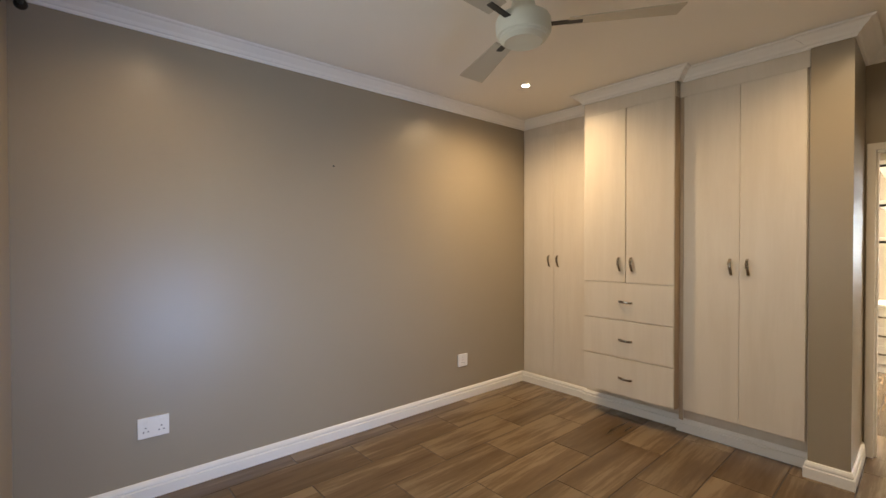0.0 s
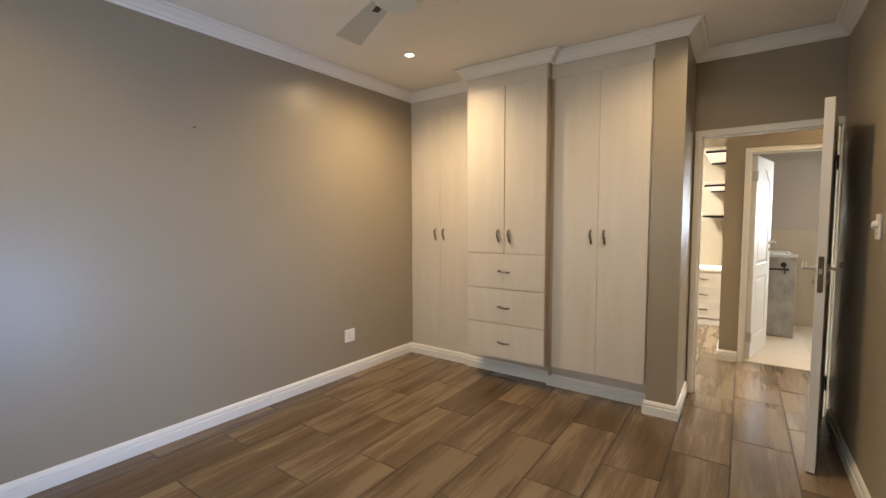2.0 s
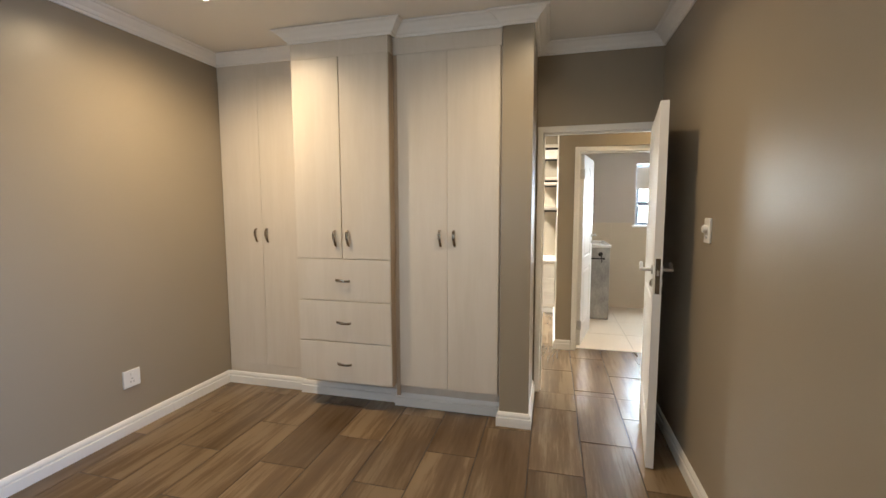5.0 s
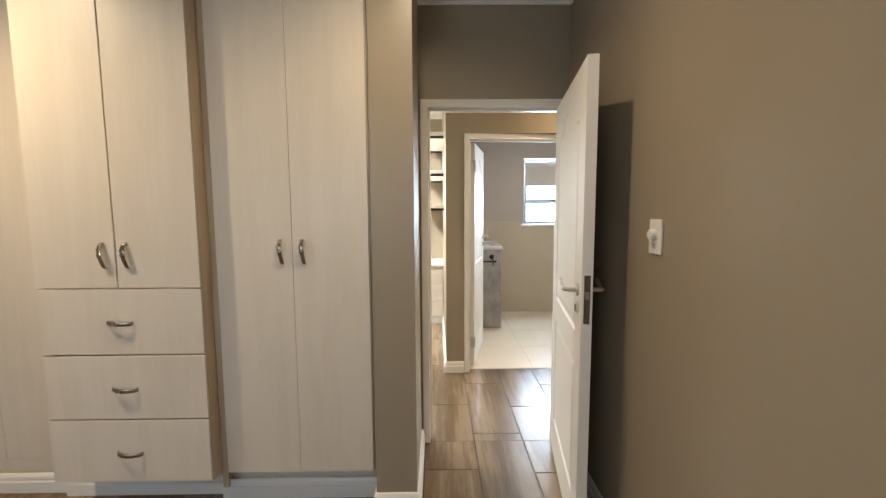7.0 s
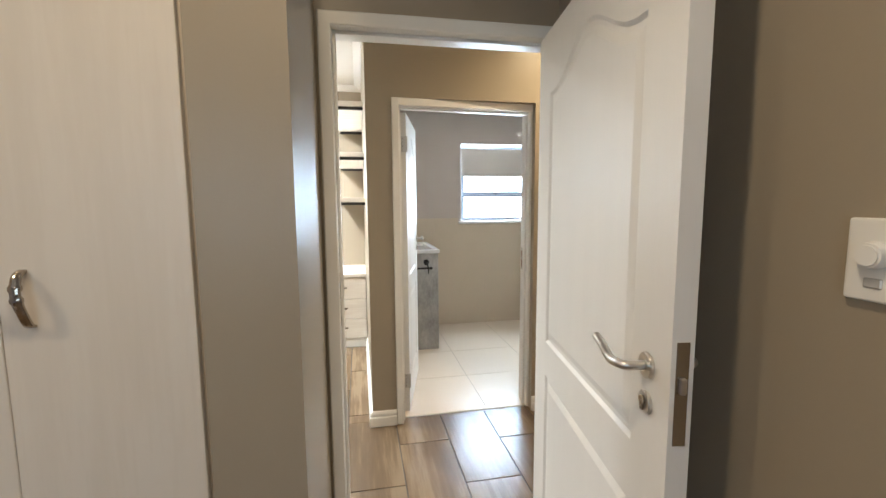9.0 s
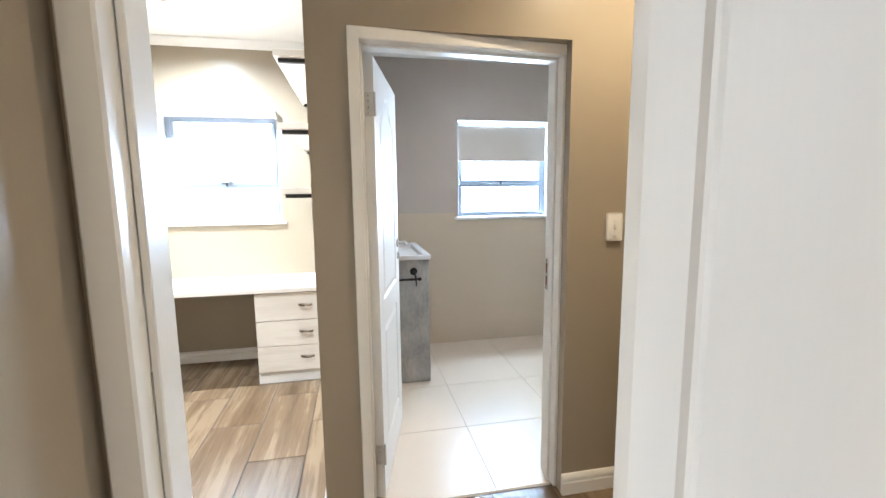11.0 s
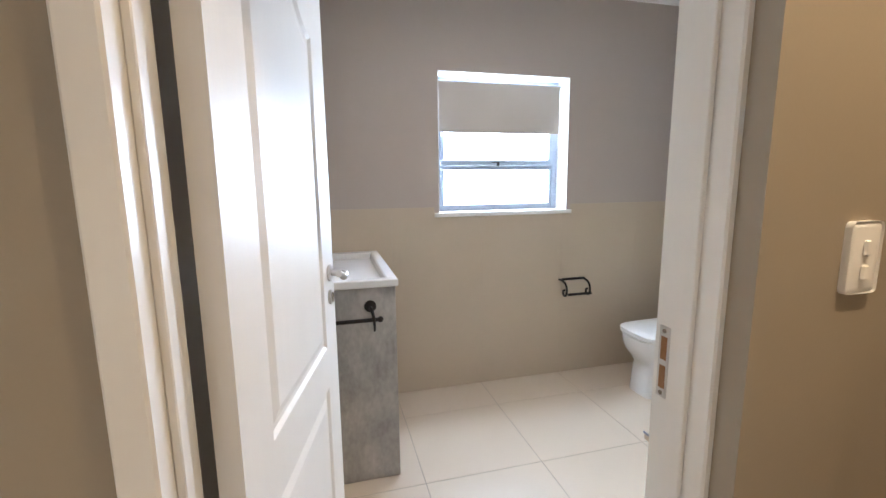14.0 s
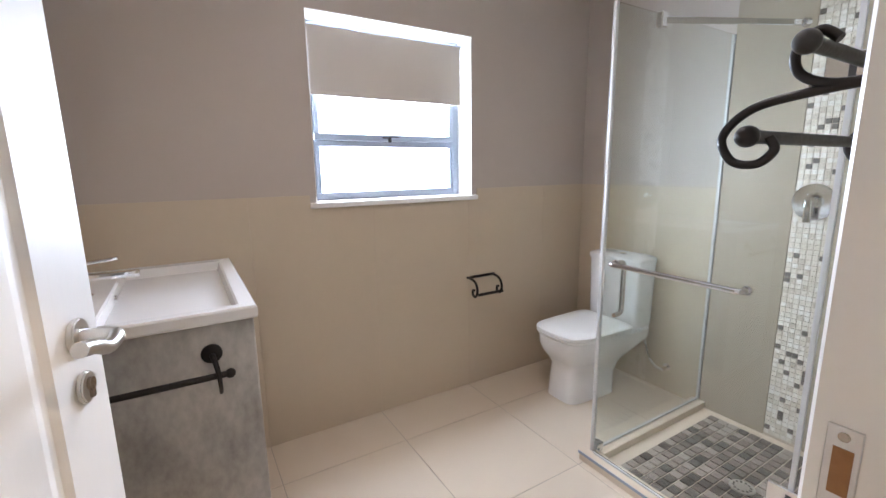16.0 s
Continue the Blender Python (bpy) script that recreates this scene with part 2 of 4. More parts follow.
def tube(pts, r, seg=12, flat=1.0, bm=None, ends=None):
    """A round bar along points; flat squeezes its second axis; ends: radii factors at both ends."""
    b = bmesh.new()
    rings, n = [], len(pts)
    side = None
    for i, p in enumerate(pts):
        d = (pts[min(n - 1, i + 1)] - pts[max(0, i - 1)]).normalized()
        if side is None:
            side = d.orthogonal().normalized()
        side = (side - d * side.dot(d)).normalized()
        up = d.cross(side)
        f = 1.0
        if ends:
            f = ends[0] + (ends[1] - ends[0]) * i / (n - 1)
        rings.append([b.verts.new(p + f * r * (side * math.cos(2 * math.pi * k / seg) + flat * up * math.sin(2 * math.pi * k / seg))) for k in range(seg)])
    for a, c in zip(rings, rings[1:]):
        for k in range(seg):
            b.faces.new((a[k], a[(k + 1) % seg], c[(k + 1) % seg], c[k]))
    b.faces.new(rings[0][::-1])
    b.faces.new(rings[-1])
    bmesh.ops.recalc_face_normals(b, faces=b.faces)
    return join(bm, b) if bm else b


def sweep(path, profile, closed=False):
    """A moulding: profile points (out from the wall, z), path points in plan; the room lies on the path's right."""
    b = bmesh.new()
    n = len(path)
    pts = [Vector(p) for p in path]
    rings = []
    for i in range(n):
        ns = []
        for j in ((i - 1, i), (i, i + 1)):
            if closed or (j[0] >= 0 and j[1] < n):
                d = (pts[j[1] % n] - pts[j[0] % n]).normalized()
                ns.append(Vector((d.y, -d.x)))
        mit = ns[0] if len(ns) == 1 else (ns[0] + ns[1]) / (1 + ns[0].dot(ns[1]))
        rings.append([b.verts.new((pts[i].x + mit.x * o, pts[i].y + mit.y * o, z)) for o, z in profile])
    m = len(profile)
    for i in range(n if closed else n - 1):
        a, c = rings[i], rings[(i + 1) % n]
        for k in range(m):
            b.faces.new((a[k], a[(k + 1) % m], c[(k + 1) % m], c[k]))
    if not closed:
        b.faces.new(rings[0][::-1])
        b.faces.new(rings[-1])
    bmesh.ops.recalc_face_normals(b, faces=b.faces)
    return b


def prism(outline, axis, a, c):
    """An outline in the two other axes, from a to c along one axis (0, 1 or 2)."""
    b = bmesh.new()

    def v(p, s):
        q = list(p)
        q.insert(axis, s)
        return b.verts.new(q)
    lo, hi = [v(p, a) for p in outline], [v(p, c) for p in outline]
    b.faces.new(lo[::-1])
    b.faces.new(hi)
    for i in range(len(outline)):
        j = (i + 1) % len(outline)
        b.faces.new((lo[i], lo[j], hi[j], hi[i]))
    bmesh.ops.recalc_face_normals(b, faces=b.faces)
    return b


# ---- structure ----
def wall(name, boxes, material=M_WALL, label="greige satin painted plaster wall"):
    b = bmesh.new()
    for q in boxes:
        box(*q, bm=b)
    return solid(name, b, material, label, "wall", kind="structure")


TOP = 2.85
b = prism([(-0.26, 3.182), (3.69, 3.08), (4.09, 3.08), (4.09, 3.30), (-0.26, 3.30)], 2, 0, TOP)
solid("wall_north", b, M_WALL, "greige satin painted plaster wall", "wall", kind="structure")
# window opening behind the start, under the curtain rod
wall("wall_west", [(-0.26, -0.14, -0.46, 0.88, 0, TOP), (-0.26, -0.14, 2.42, 3.178, 0, TOP), (-0.26, -0.14, 0.88, 2.42, 0, 1.0), (-0.26, -0.14, 0.88, 2.42, 2.1, TOP)])
# glazed door opening in the south wall
wall("wall_south", [(-0.14, 0.5, -0.46, -0.34, 0, TOP), (1.5, 4.09, -0.46, -0.34, 0, TOP), (0.5, 1.5, -0.46, -0.34, 2.1, TOP)])
wall("wall_pier", [(3.472, 4.09, 0.54, 0.735, 0, TOP)], label="greige painted pier beside the wardrobes")
wall("wall_door", [(4.09, 4.21, 0.51, 3.20, 0, TOP), (4.09, 4.21, -1.45, -0.36, 0, TOP), (4.09, 4.21, -0.36, 0.51, 2.075, TOP)], label="greige painted wall above the bedroom door")
wall("wall_passage_end", [(4.21, 5.23, -1.45, -1.315, 0, TOP)], label="greige painted end wall of the passage")
wall("wall_bathroom_door", [(5.23, 5.35, 0.18, 0.358, 0, TOP), (5.23, 5.405, -1.68, -0.735, 0, TOP), (5.23, 5.40, -0.735, 0.18, 2.0875, TOP)], label="greige painted wall round the bathroom door")
wall("wall_bathroom_west", [(5.23, 5.35, -2.77, -1.68, 0, TOP)], M_BATHPAINT)
wall("wall_divider", [(5.35, 7.43, 0.20, 0.358, 0, TOP)], label="painted dividing wall between study and bathroom")
wall("wall_bathroom_south", [(5.35, 7.43, -2.77, -2.65, 0, TOP)], M_BATHPAINT, "mauve-grey painted bathroom wall")


def pierced(x0, x1, y0, y1, a0, a1, z0, z1):
    return [(x0, x1, y0, a0, 0, TOP), (x0, x1, a1, y1, 0, TOP), (x0, x1, a0, a1, 0, z0), (x0, x1, a0, a1, z1, TOP)]


wall("wall_bathroom_window", pierced(7.43, 7.67, -2.77, 0.29, -1.69, -0.755, 1.225, 2.118), M_BATHPAINT, "mauve-grey painted bathroom wall with a window")
wall("wall_study_window", pierced(7.43, 7.67, 0.29, 2.45, 0.82, 1.75, 1.225, 2.118), label="greige painted study wall with a window")
wall("wall_study_north", [(4.21, 7.43, 2.33, 2.45, 0, TOP)])
solid("ceiling", box(-0.26, 7.67, -2.77, 3.30, CEIL, CEIL + 0.08), M_CEIL, "off-white painted ceiling", "ceiling", kind="structure")
solid("roof_slab", box(-0.3, 7.75, -2.85, 3.30, TOP + 0.01, TOP + 0.12), M_CEIL, "plain roof slab over the rooms", "roof", kind="structure")
solid("ground", box(-400, 400, -400, 400, -0.5, -0.30), M_LAWN, "plain ground outside the house", "ground", kind="structure")

CORN = [(0, CEIL - 0.005), (0, 2.618), (0.012, 2.618), (0.016, 2.632), (0.024, 2.636), (0.036, 2.652), (0.062, 2.672), (0.072, 2.682), (0.088, 2.686), (0.094, CEIL - 0.005)]
WX = (3.69, 3.415, 3.49)      # fronts of the three wardrobe units
path_bed = [(-0.14, -0.34), (-0.14, 3.179), (WX[0], 3.08), (WX[0], 2.215), (WX[1], 2.215), (WX[1], 1.468), (WX[2], 1.468), (WX[2], 0.735), (3.472, 0.735), (3.472, 0.54), (4.09, 0.54), (4.09, -0.34)]
solid("cornice_bedroom", sweep(path_bed, CORN, True), M_CORNICE, "white stepped plaster cornice", "cornice", kind="structure")
COVE = [(0, CEIL - 0.005), (0, 2.64), (0.01, 2.64), (0.03, 2.662), (0.06, 2.685), (0.07, CEIL - 0.005)]
solid("cornice_bathroom", sweep([(5.35, -2.65), (5.35, 0.2), (7.43, 0.2), (7.43, -2.65)], COVE, True), M_CORNICE, "white plaster cove cornice", "cornice", kind="structure")
solid("cornice_study", sweep([(4.21, -1.315), (4.21, 2.33), (7.43, 2.33), (7.43, 0.358), (5.23, 0.358), (5.23, -1.315)], COVE, True), M_CORNICE, "white plaster cove cornice", "cornice", kind="structure")
SK = [(0, 0.0), (0.020, 0.0), (0.020, 0.058), (0.017, 0.062), (0.010, 0.064), (0.010, 0.068), (0.016, 0.072), (0.014, 0.084), (0.008, 0.096), (0.003, 0.100), (0, 0.100)]


def skirting(name, path):
    solid(name, sweep(path, SK), M_WHITE, "white moulded skirting board along the wall", "skirting", kind="structure")


skirting("baseboard_bedroom", [(0.48, -0.34), (-0.14, -0.34), (-0.14, 3.179), (3.668, 3.0805), (3.668, 2.33), (3.64, 2.33), (3.64, 1.51), (3.597, 1.51), (3.597, 0.735), (3.471, 0.735), (3.471, 0.54), (4.07, 0.54)])
skirting("baseboard_south", [(4.05, -0.34), (1.52, -0.34)])
skirting("baseboard_study", [(4.21, 0.52), (4.21, 2.33), (7.43, 2.33), (7.43, 0.97)])
skirting("baseboard_stub", [(6.80, 0.358), (5.23, 0.358), (5.23, 0.203)])
skirting("baseboard_passage", [(5.23, -0.735), (5.23, -1.315), (4.21, -1.315), (4.21, -0.36)])


def door_frame(name, x0, x1, y0, y1, head, label, face=0.045, skew=0.0):
    """Rebated white frame lining an opening y0..y1 through a wall x0..x1; skew sets the y0 jamb deeper in the wall."""
    f = thing(name, ((x0 + x1) / 2, (y0 + y1) / 2, 0), label, "door frame", kind="structure")
    for a, c in ((y0, y0 + face), (y1 - face, y1)):
        b = box(x0 - 0.015, x1 + 0.015, a, c, 0, head - 0.0, 0.004)
        s = 1 if a == y0 else -1
        e = c if s > 0 else a
        box(x0 + 0.032, x0 + 0.062, min(e, e + s * 0.012), max(e, e + s * 0.012), 0, head - face, 0.002, b)
        if s > 0:
            b.transform(Matrix.Translation((skew, 0, 0)))
        part("jamb", b, M_WHITE, f)
    b = box(x0 - 0.0152, x1 + 0.0152, y0, y1, head - face, head + 0.002, 0.004)
    box(x0 + 0.032, x0 + 0.062, y0 + face, y1 - face, head - face - 0.012, head - face, 0.002, b)
    for v in b.verts:
        v.co.x += skew * (y1 - v.co.y) / (y1 - y0)
    part("head", b, M_WHITE, f)
    return f


F1 = door_frame("door_frame_1", 4.09, 4.21, -0.378, 0.53, 2.092, "white painted bedroom door frame")
F2 = door_frame("door_frame_2", 5.23, 5.35, -0.765, 0.20, 2.085, "white painted bathroom door frame", skew=0.065)
b = box(5.386, 5.414, -0.7206, -0.7175, 0.972, 1.128, 0.001)
strike = part("strike_plate", b, M_STEEL, F2, "steel strike plate with two latch holes")
for z0 in (0.993, 1.056):
    part("latch_hole", box(5.391, 5.407, -0.7178, -0.7165, z0, z0 + 0.05), M_BRASS, strike, "brown latch pocket")
for z in (0.982, 1.118):
    part("screw", cyl((5.40, -0.7178, z), (5.40, -0.716, z), 0.005, seg=10), M_NICKEL, strike)
part("strike_plate", box(4.12, 4.15, 0.4835, 0.4855, 1.0, 1.2, 0.0008), M_NICKEL, F1, "steel strike plate")


def panel_curve(y0, y1, z, rise, n=14):
    """Points of an arched top edge from (y0, z) to (y1, z)."""
    out = []
    for i in range(n + 1):
        t = i / n
        s = (1 - math.cos(2 * math.pi * t)) / 2
        out.append((y0 + (y1 - y0) * t, z + rise * s ** 1.3))
    return out


def inset_loop(pts, d):
    n, out = len(pts), []
    for i in range(n):
        p, q, r = Vector(pts[i - 1]), Vector(pts[i]), Vector(pts[(i + 1) % n])
        a, c = (q - p).normalized(), (r - q).normalized()
        na, nc = Vector((-a.y, a.x)), Vector((-c.y, c.x))
        m = (na + nc) / (1 + na.dot(nc))
        out.append(q + m * d)
    return out


def panelled_leaf(w, h, th):
    """A moulded two-panel door: x along the leaf, y its thickness, both faces relieved."""
    b = bmesh.new()
    st, rail = 0.135, 0.865
    loops = []
    up = [(st, rail + 0.07), (w - st, rail + 0.07)] + panel_curve(w - st, st, h - 0.215, 0.11)
    mid = [(st + (w - 2 * st) * (1 - i / 14), rail - 0.055 + 0.0 * i) for i in range(15)]
    low = [(st, 0.2), (w - st, 0.2)] + mid
    for sgn, y in ((-1, 0.0), (1, th)):
        outer = [b.verts.new((px, y, pz)) for px, pz in ((0, 0), (w, 0), (w, h), (0, h))]
        edges = [b.edges.new((outer[i], outer[(i + 1) % 4])) for i in range(4)]
        for loop in (low, up):
            ring0 = [b.verts.new((px, y, pz)) for px, pz in loop]
            edges += [b.edges.new((ring0[i], ring0[(i + 1) % len(ring0)])) for i in range(len(ring0))]
            prev = ring0
            for d, dep in ((0.010, 0.007), (0.022, 0.007), (0.045, 0.001)):
                pts = inset_loop(loop, d)
                ring = [b.verts.new((p[0], y - sgn * dep, p[1])) for p in pts]
                for i in range(len(ring)):
                    j = (i + 1) % len(ring)
                    b.faces.new((prev[i], prev[j], ring[j], ring[i]))
                prev = ring
            b.faces.new(prev)
        bmesh.ops.triangle_fill(b, edges=edges, use_beauty=True)
        loops.append(outer)
    for i in range(4):
        j = (i + 1) % 4
        b.faces.new((loops[0][i], loops[0][j], loops[1][j], loops[1][i]))
    # the fill also closes the inside of the panels: drop faces that lie flat inside a panel
    def inside(c):
        for loop in (low, up):
            pts = inset_loop(loop, 0.004)
            k, hit = len(pts) - 1, False
            for i in range(len(pts)):
                a, q = pts[i], pts[k]
                if (a[1] > c.z) != (q[1] > c.z) and c.x < (q[0] - a[0]) * (c.z - a[1]) / (q[1] - a[1]) + a[0]:
                    hit = not hit
                k = i
            if hit:
                return True
        return False
    drop = [f for f in b.faces if len(f.verts) == 3 and all(abs(v.co.y - f.verts[0].co.y) < 1e-6 for v in f.verts) and f.verts[0].co.y in (0.0, th) and inside(f.calc_center_median())]
    bmesh.ops.delete(b, geom=drop, context="FACES_ONLY")
    bmesh.ops.recalc_face_normals(b, faces=b.faces)
    return b


def lever(parent, x, z, y, s, toward, material):
    """A lever handle on a leaf face at y, outward s, the lever pointing along x by toward."""
    h = part("door_handle", cyl((x, y, z), (x, y + s * 0.009, z), 0.026, bevel=0.002), material, parent, "brushed steel lever handle", True, True)
    pts = smooth_path([(x, y + s * 0.006, z), (x, y + s * 0.04, z), (x + toward * 0.012, y + s * 0.054, z), (x + toward * 0.05, y + s * 0.056, z - 0.002), (x + toward * 0.085, y + s * 0.056, z + 0.012), (x + toward * 0.122, y + s * 0.056, z + 0.022)])
    part("lever", tube(pts, 0.0095), material, h, "", True, True)
    e = part("keyhole_plate", cyl((x, y, z - 0.075), (x, y + s * 0.008, z - 0.075), 0.023, bevel=0.002), material, parent, "round steel key rose", True, True)
    part("key_cylinder", join(cyl((x, y + s * 0.004, z - 0.07), (x, y + s * 0.013, z - 0.07), 0.009, seg=16), box(x - 0.004, x + 0.004, min(y, y + s * 0.013), max(y, y + s * 0.013), z - 0.09, z - 0.07)), M_NICKEL, e, "", False, True)


def door(name, hinge, tip, height, label):
    d = Vector(tip) - Vector(hinge)
    w = d.length
    o = thing(name, (hinge[0], hinge[1], 0.008), label, "door", kind="structure", rz=math.degrees(math.atan2(d.y, d.x)))
    part("leaf", panelled_leaf(w, height, 0.042), M_DOOR, o, "", False, True)
    return o, w


D1, w1 = door("door_1", (4.085, -0.268), (3.172, -0.131), 2.03, "open white moulded two-panel bedroom door")
lever(D1, w1 - 0.075, 1.125, 0.0, -1, -1, M_STEEL)
lever(D1, w1 - 0.075, 1.125, 0.042, 1, -1, M_STEEL)
part("lock_plate", box(w1 - 0.001, w1 + 0.0015, 0.009, 0.033, 1.0, 1.195, 0.0006), M_NICKEL, D1, "dull steel lock plate on the door edge", False, True)
part("latch", box(w1, w1 + 0.009, 0.015, 0.027, 1.10, 1.13, 0.002), M_STEEL, D1, "", False, True)
for z in (0.25, 1.78):
    part("hinge", cyl((-0.004, 0.046, z - 0.05), (-0.004, 0.046, z + 0.05), 0.007, seg=12), M_BLACK, D1, "black butt hinge", True, True)
D2, w2 = door("door_2", (5.372, 0.098), (6.09, -0.058), 2.02, "open white moulded two-panel bathroom door")
lever(D2, w2 - 0.07, 1.15, 0.0, -1, -1, M_STEEL)
lever(D2, w2 - 0.07, 1.15, 0.042, 1, -1, M_STEEL)
for z in (0.22, 1.82):
    hg = part("hinge", box(-0.006, -0.002, 0.004, 0.038, z - 0.05, z + 0.05, 0.001), M_STEEL, D2, "steel butt hinge", False, True)
    part("knuckle", cyl((-0.004, -0.004, z - 0.05), (-0.004, -0.004, z + 0.05), 0.006, seg=12), M_STEEL, hg, "", True, True)
    for dz in (-0.036, -0.012, 0.014, 0.036):
        part("screw", cyl((-0.0068, 0.022, z + dz), (-0.0058, 0.022, z + dz), 0.004, seg=8), M_NICKEL, hg, "", False, True)
    part("jamb_leaf", box(-0.0285, -0.0262 + 0.0, -0.001, 0.002, z - 0.05, z + 0.05), M_STEEL, hg, "", False, True)


def window(name, x, y0, y1, z0, z1, label, sill_out=0.025):
    """Aluminium top-hung window set in an opening, with a sill; x is the frame's room face."""
    w = thing(name, (x, (y0 + y1) / 2, z0), label, "window", kind="structure")
    zm, ym0 = z0 + (z1 - z0) * 0.3135, (y0 + y1) / 2
    for a, c in ((y0, y0 + 0.045), (y1 - 0.045, y1)):
        part("window_frame", box(x, x + 0.045, a, c, z0, z1, 0.003), M_ALU, w)
    for a, c in ((z0, z0 + 0.04), (z1 - 0.045, z1)):
        part("window_frame", box(x + 0.0005, x + 0.0445, y0 + 0.045, y1 - 0.045, a, c, 0.003), M_ALU, w)
    b = box(x - 0.006, x + 0.045, y0 + 0.045, y1 - 0.045, zm, zm + 0.03, 0.003)
    box(x - 0.012, x + 0.040, y0 + 0.05, y1 - 0.05, zm + 0.032, zm + 0.066, 0.003, b)
    part("transom", b, M_ALU, w)
    for a, c in ((y0 + 0.047, y0 + 0.075), (y1 - 0.075, y1 - 0.047)):
        part("sash_stile", box(x - 0.010, x + 0.038, a, c, zm + 0.067, z1 - 0.047, 0.003), M_ALU, w)
        part("bead", box(x + 0.004, x + 0.036, a, c - 0.012 if a < ym0 else c, z0 + 0.041, zm - 0.001, 0.002), M_ALU, w)
    for a, c in ((z0 + 0.03, zm + 0.01), (zm + 0.05, z1 - 0.03)):
        g = part("pane", box(x + 0.02, x + 0.024, y0 + 0.03, y1 - 0.03, a, c), M_GLASS, w)
        g.visible_shadow = False
    ym = (y0 + y1) / 2
    b = box(x - 0.022, x - 0.010, ym - 0.005, ym + 0.045, zm + 0.046, zm + 0.056, 0.002)
    box(x - 0.03, x - 0.018, ym - 0.05, ym + 0.005, zm + 0.052, zm + 0.061, 0.002, b)
    box(x - 0.024, x - 0.012, ym - 0.005, ym + 0.012, zm + 0.025, zm + 0.055, 0.002, b)
    part("stay", b, M_BLACK, w, "black window stay")
    part("window_sill", box(7.43 - sill_out, x, y0 - 0.03, y1 + 0.03, z0 - 0.028, z0 - 0.001, 0.004), M_WHITE, w, "white window sill")
    b = box(7.4315, 7.67, y0 - 0.0, y0 + 0.004, z0, z1)
    box(7.4315, 7.67, y1 - 0.004, y1, z0, z1, bm=b)
    box(7.4315, 7.67, y0 + 0.004, y1 - 0.004, z1 - 0.004, z1, bm=b)
    part("reveal", b, M_WHITE, w, "white painted reveal")
    return w


window("window_1", 7.575, -1.69, -0.755, 1.225, 2.118, "grey aluminium top-hung bathroom window")
window("window_2", 7.575, 0.82, 1.75, 1.225, 2.118, "grey aluminium top-hung study window")


def roller_blind(y0, y1, top, bottom, x):
    o = thing("roller_blind", (x, (y0 + y1) / 2, top), "beige fabric roller blind half drawn in the window", "blind")
    part("tube", cyl((x, y0 - 0.01, top - 0.022), (x, y1 + 0.01, top - 0.022), 0.014, seg=18), M_ALU, o, "", True)
    for y in (y0 - 0.014, y1 + 0.006):
        part("bracket", box(x - 0.02, x + 0.02, y, y + 0.008, top - 0.05, top, 0.002), M_PLASTIC, o)
    part("fabric", box(x - 0.015, x - 0.0135, y0, y1, bottom + 0.015, top - 0.02), M_BLIND, o)
    part("bottom_bar", box(x - 0.0185, x - 0.0100, y0, y1, bottom, bottom + 0.018, 0.002), M_BLIND, o)


roller_blind(-1.645, -0.775, 2.085, 1.745, 7.50)
hr = thing("blind_headrail", (7.42, 1.29, 2.13), "white blind headrail above the study window", "blind")
part("rail", cyl((7.40, 0.84, 2.12), (7.40, 1.72, 2.12), 0.022, seg=18), M_PLASTIC, hr, "", True)
for y in (0.825, 1.725):
    part("bracket", box(7.375, 7.429, y, y + 0.01, 2.085, 2.15, 0.002), M_PLASTIC, hr)
wf = thing("window_3", (-0.21, 1.65, 1.0), "grey aluminium bedroom window under the curtain rod", "window", kind="structure")
for y in (0.88, 1.63, 2.38):
    part("window_frame", box(-0.215, -0.175, y, y + 0.04, 1.0, 2.1, 0.003), M_ALU, wf)
for z in (1.0, 2.06):
    for ya, yb in ((0.92, 1.63), (1.67, 2.38)):
        part("window_frame", box(-0.214, -0.176, ya, yb, z, z + 0.04, 0.003), M_ALU, wf)
for ya, yb in ((0.915, 1.635), (1.665, 2.385)):
    part("pane", box(-0.197, -0.193, ya, yb, 1.035, 2.065), M_GLASS, wf).visible_shadow = False
# curtain rod end on the west wall
cr = thing("curtain_rod", (-0.08, 2.9, 2.5), "dark metal curtain rod on the wall", "curtain rod")
part("rod", cyl((-0.08, 0.4, 2.52), (-0.08, 2.95, 2.52), 0.011), M_IRON, cr, "", True)
part("finial", ball((-0.08, 2.97, 2.52), 0.026), M_IRON, cr, "", True)
part("bracket", cyl((-0.14, 2.85, 2.52), (-0.08, 2.85, 2.52), 0.008), M_IRON, cr, "", True)


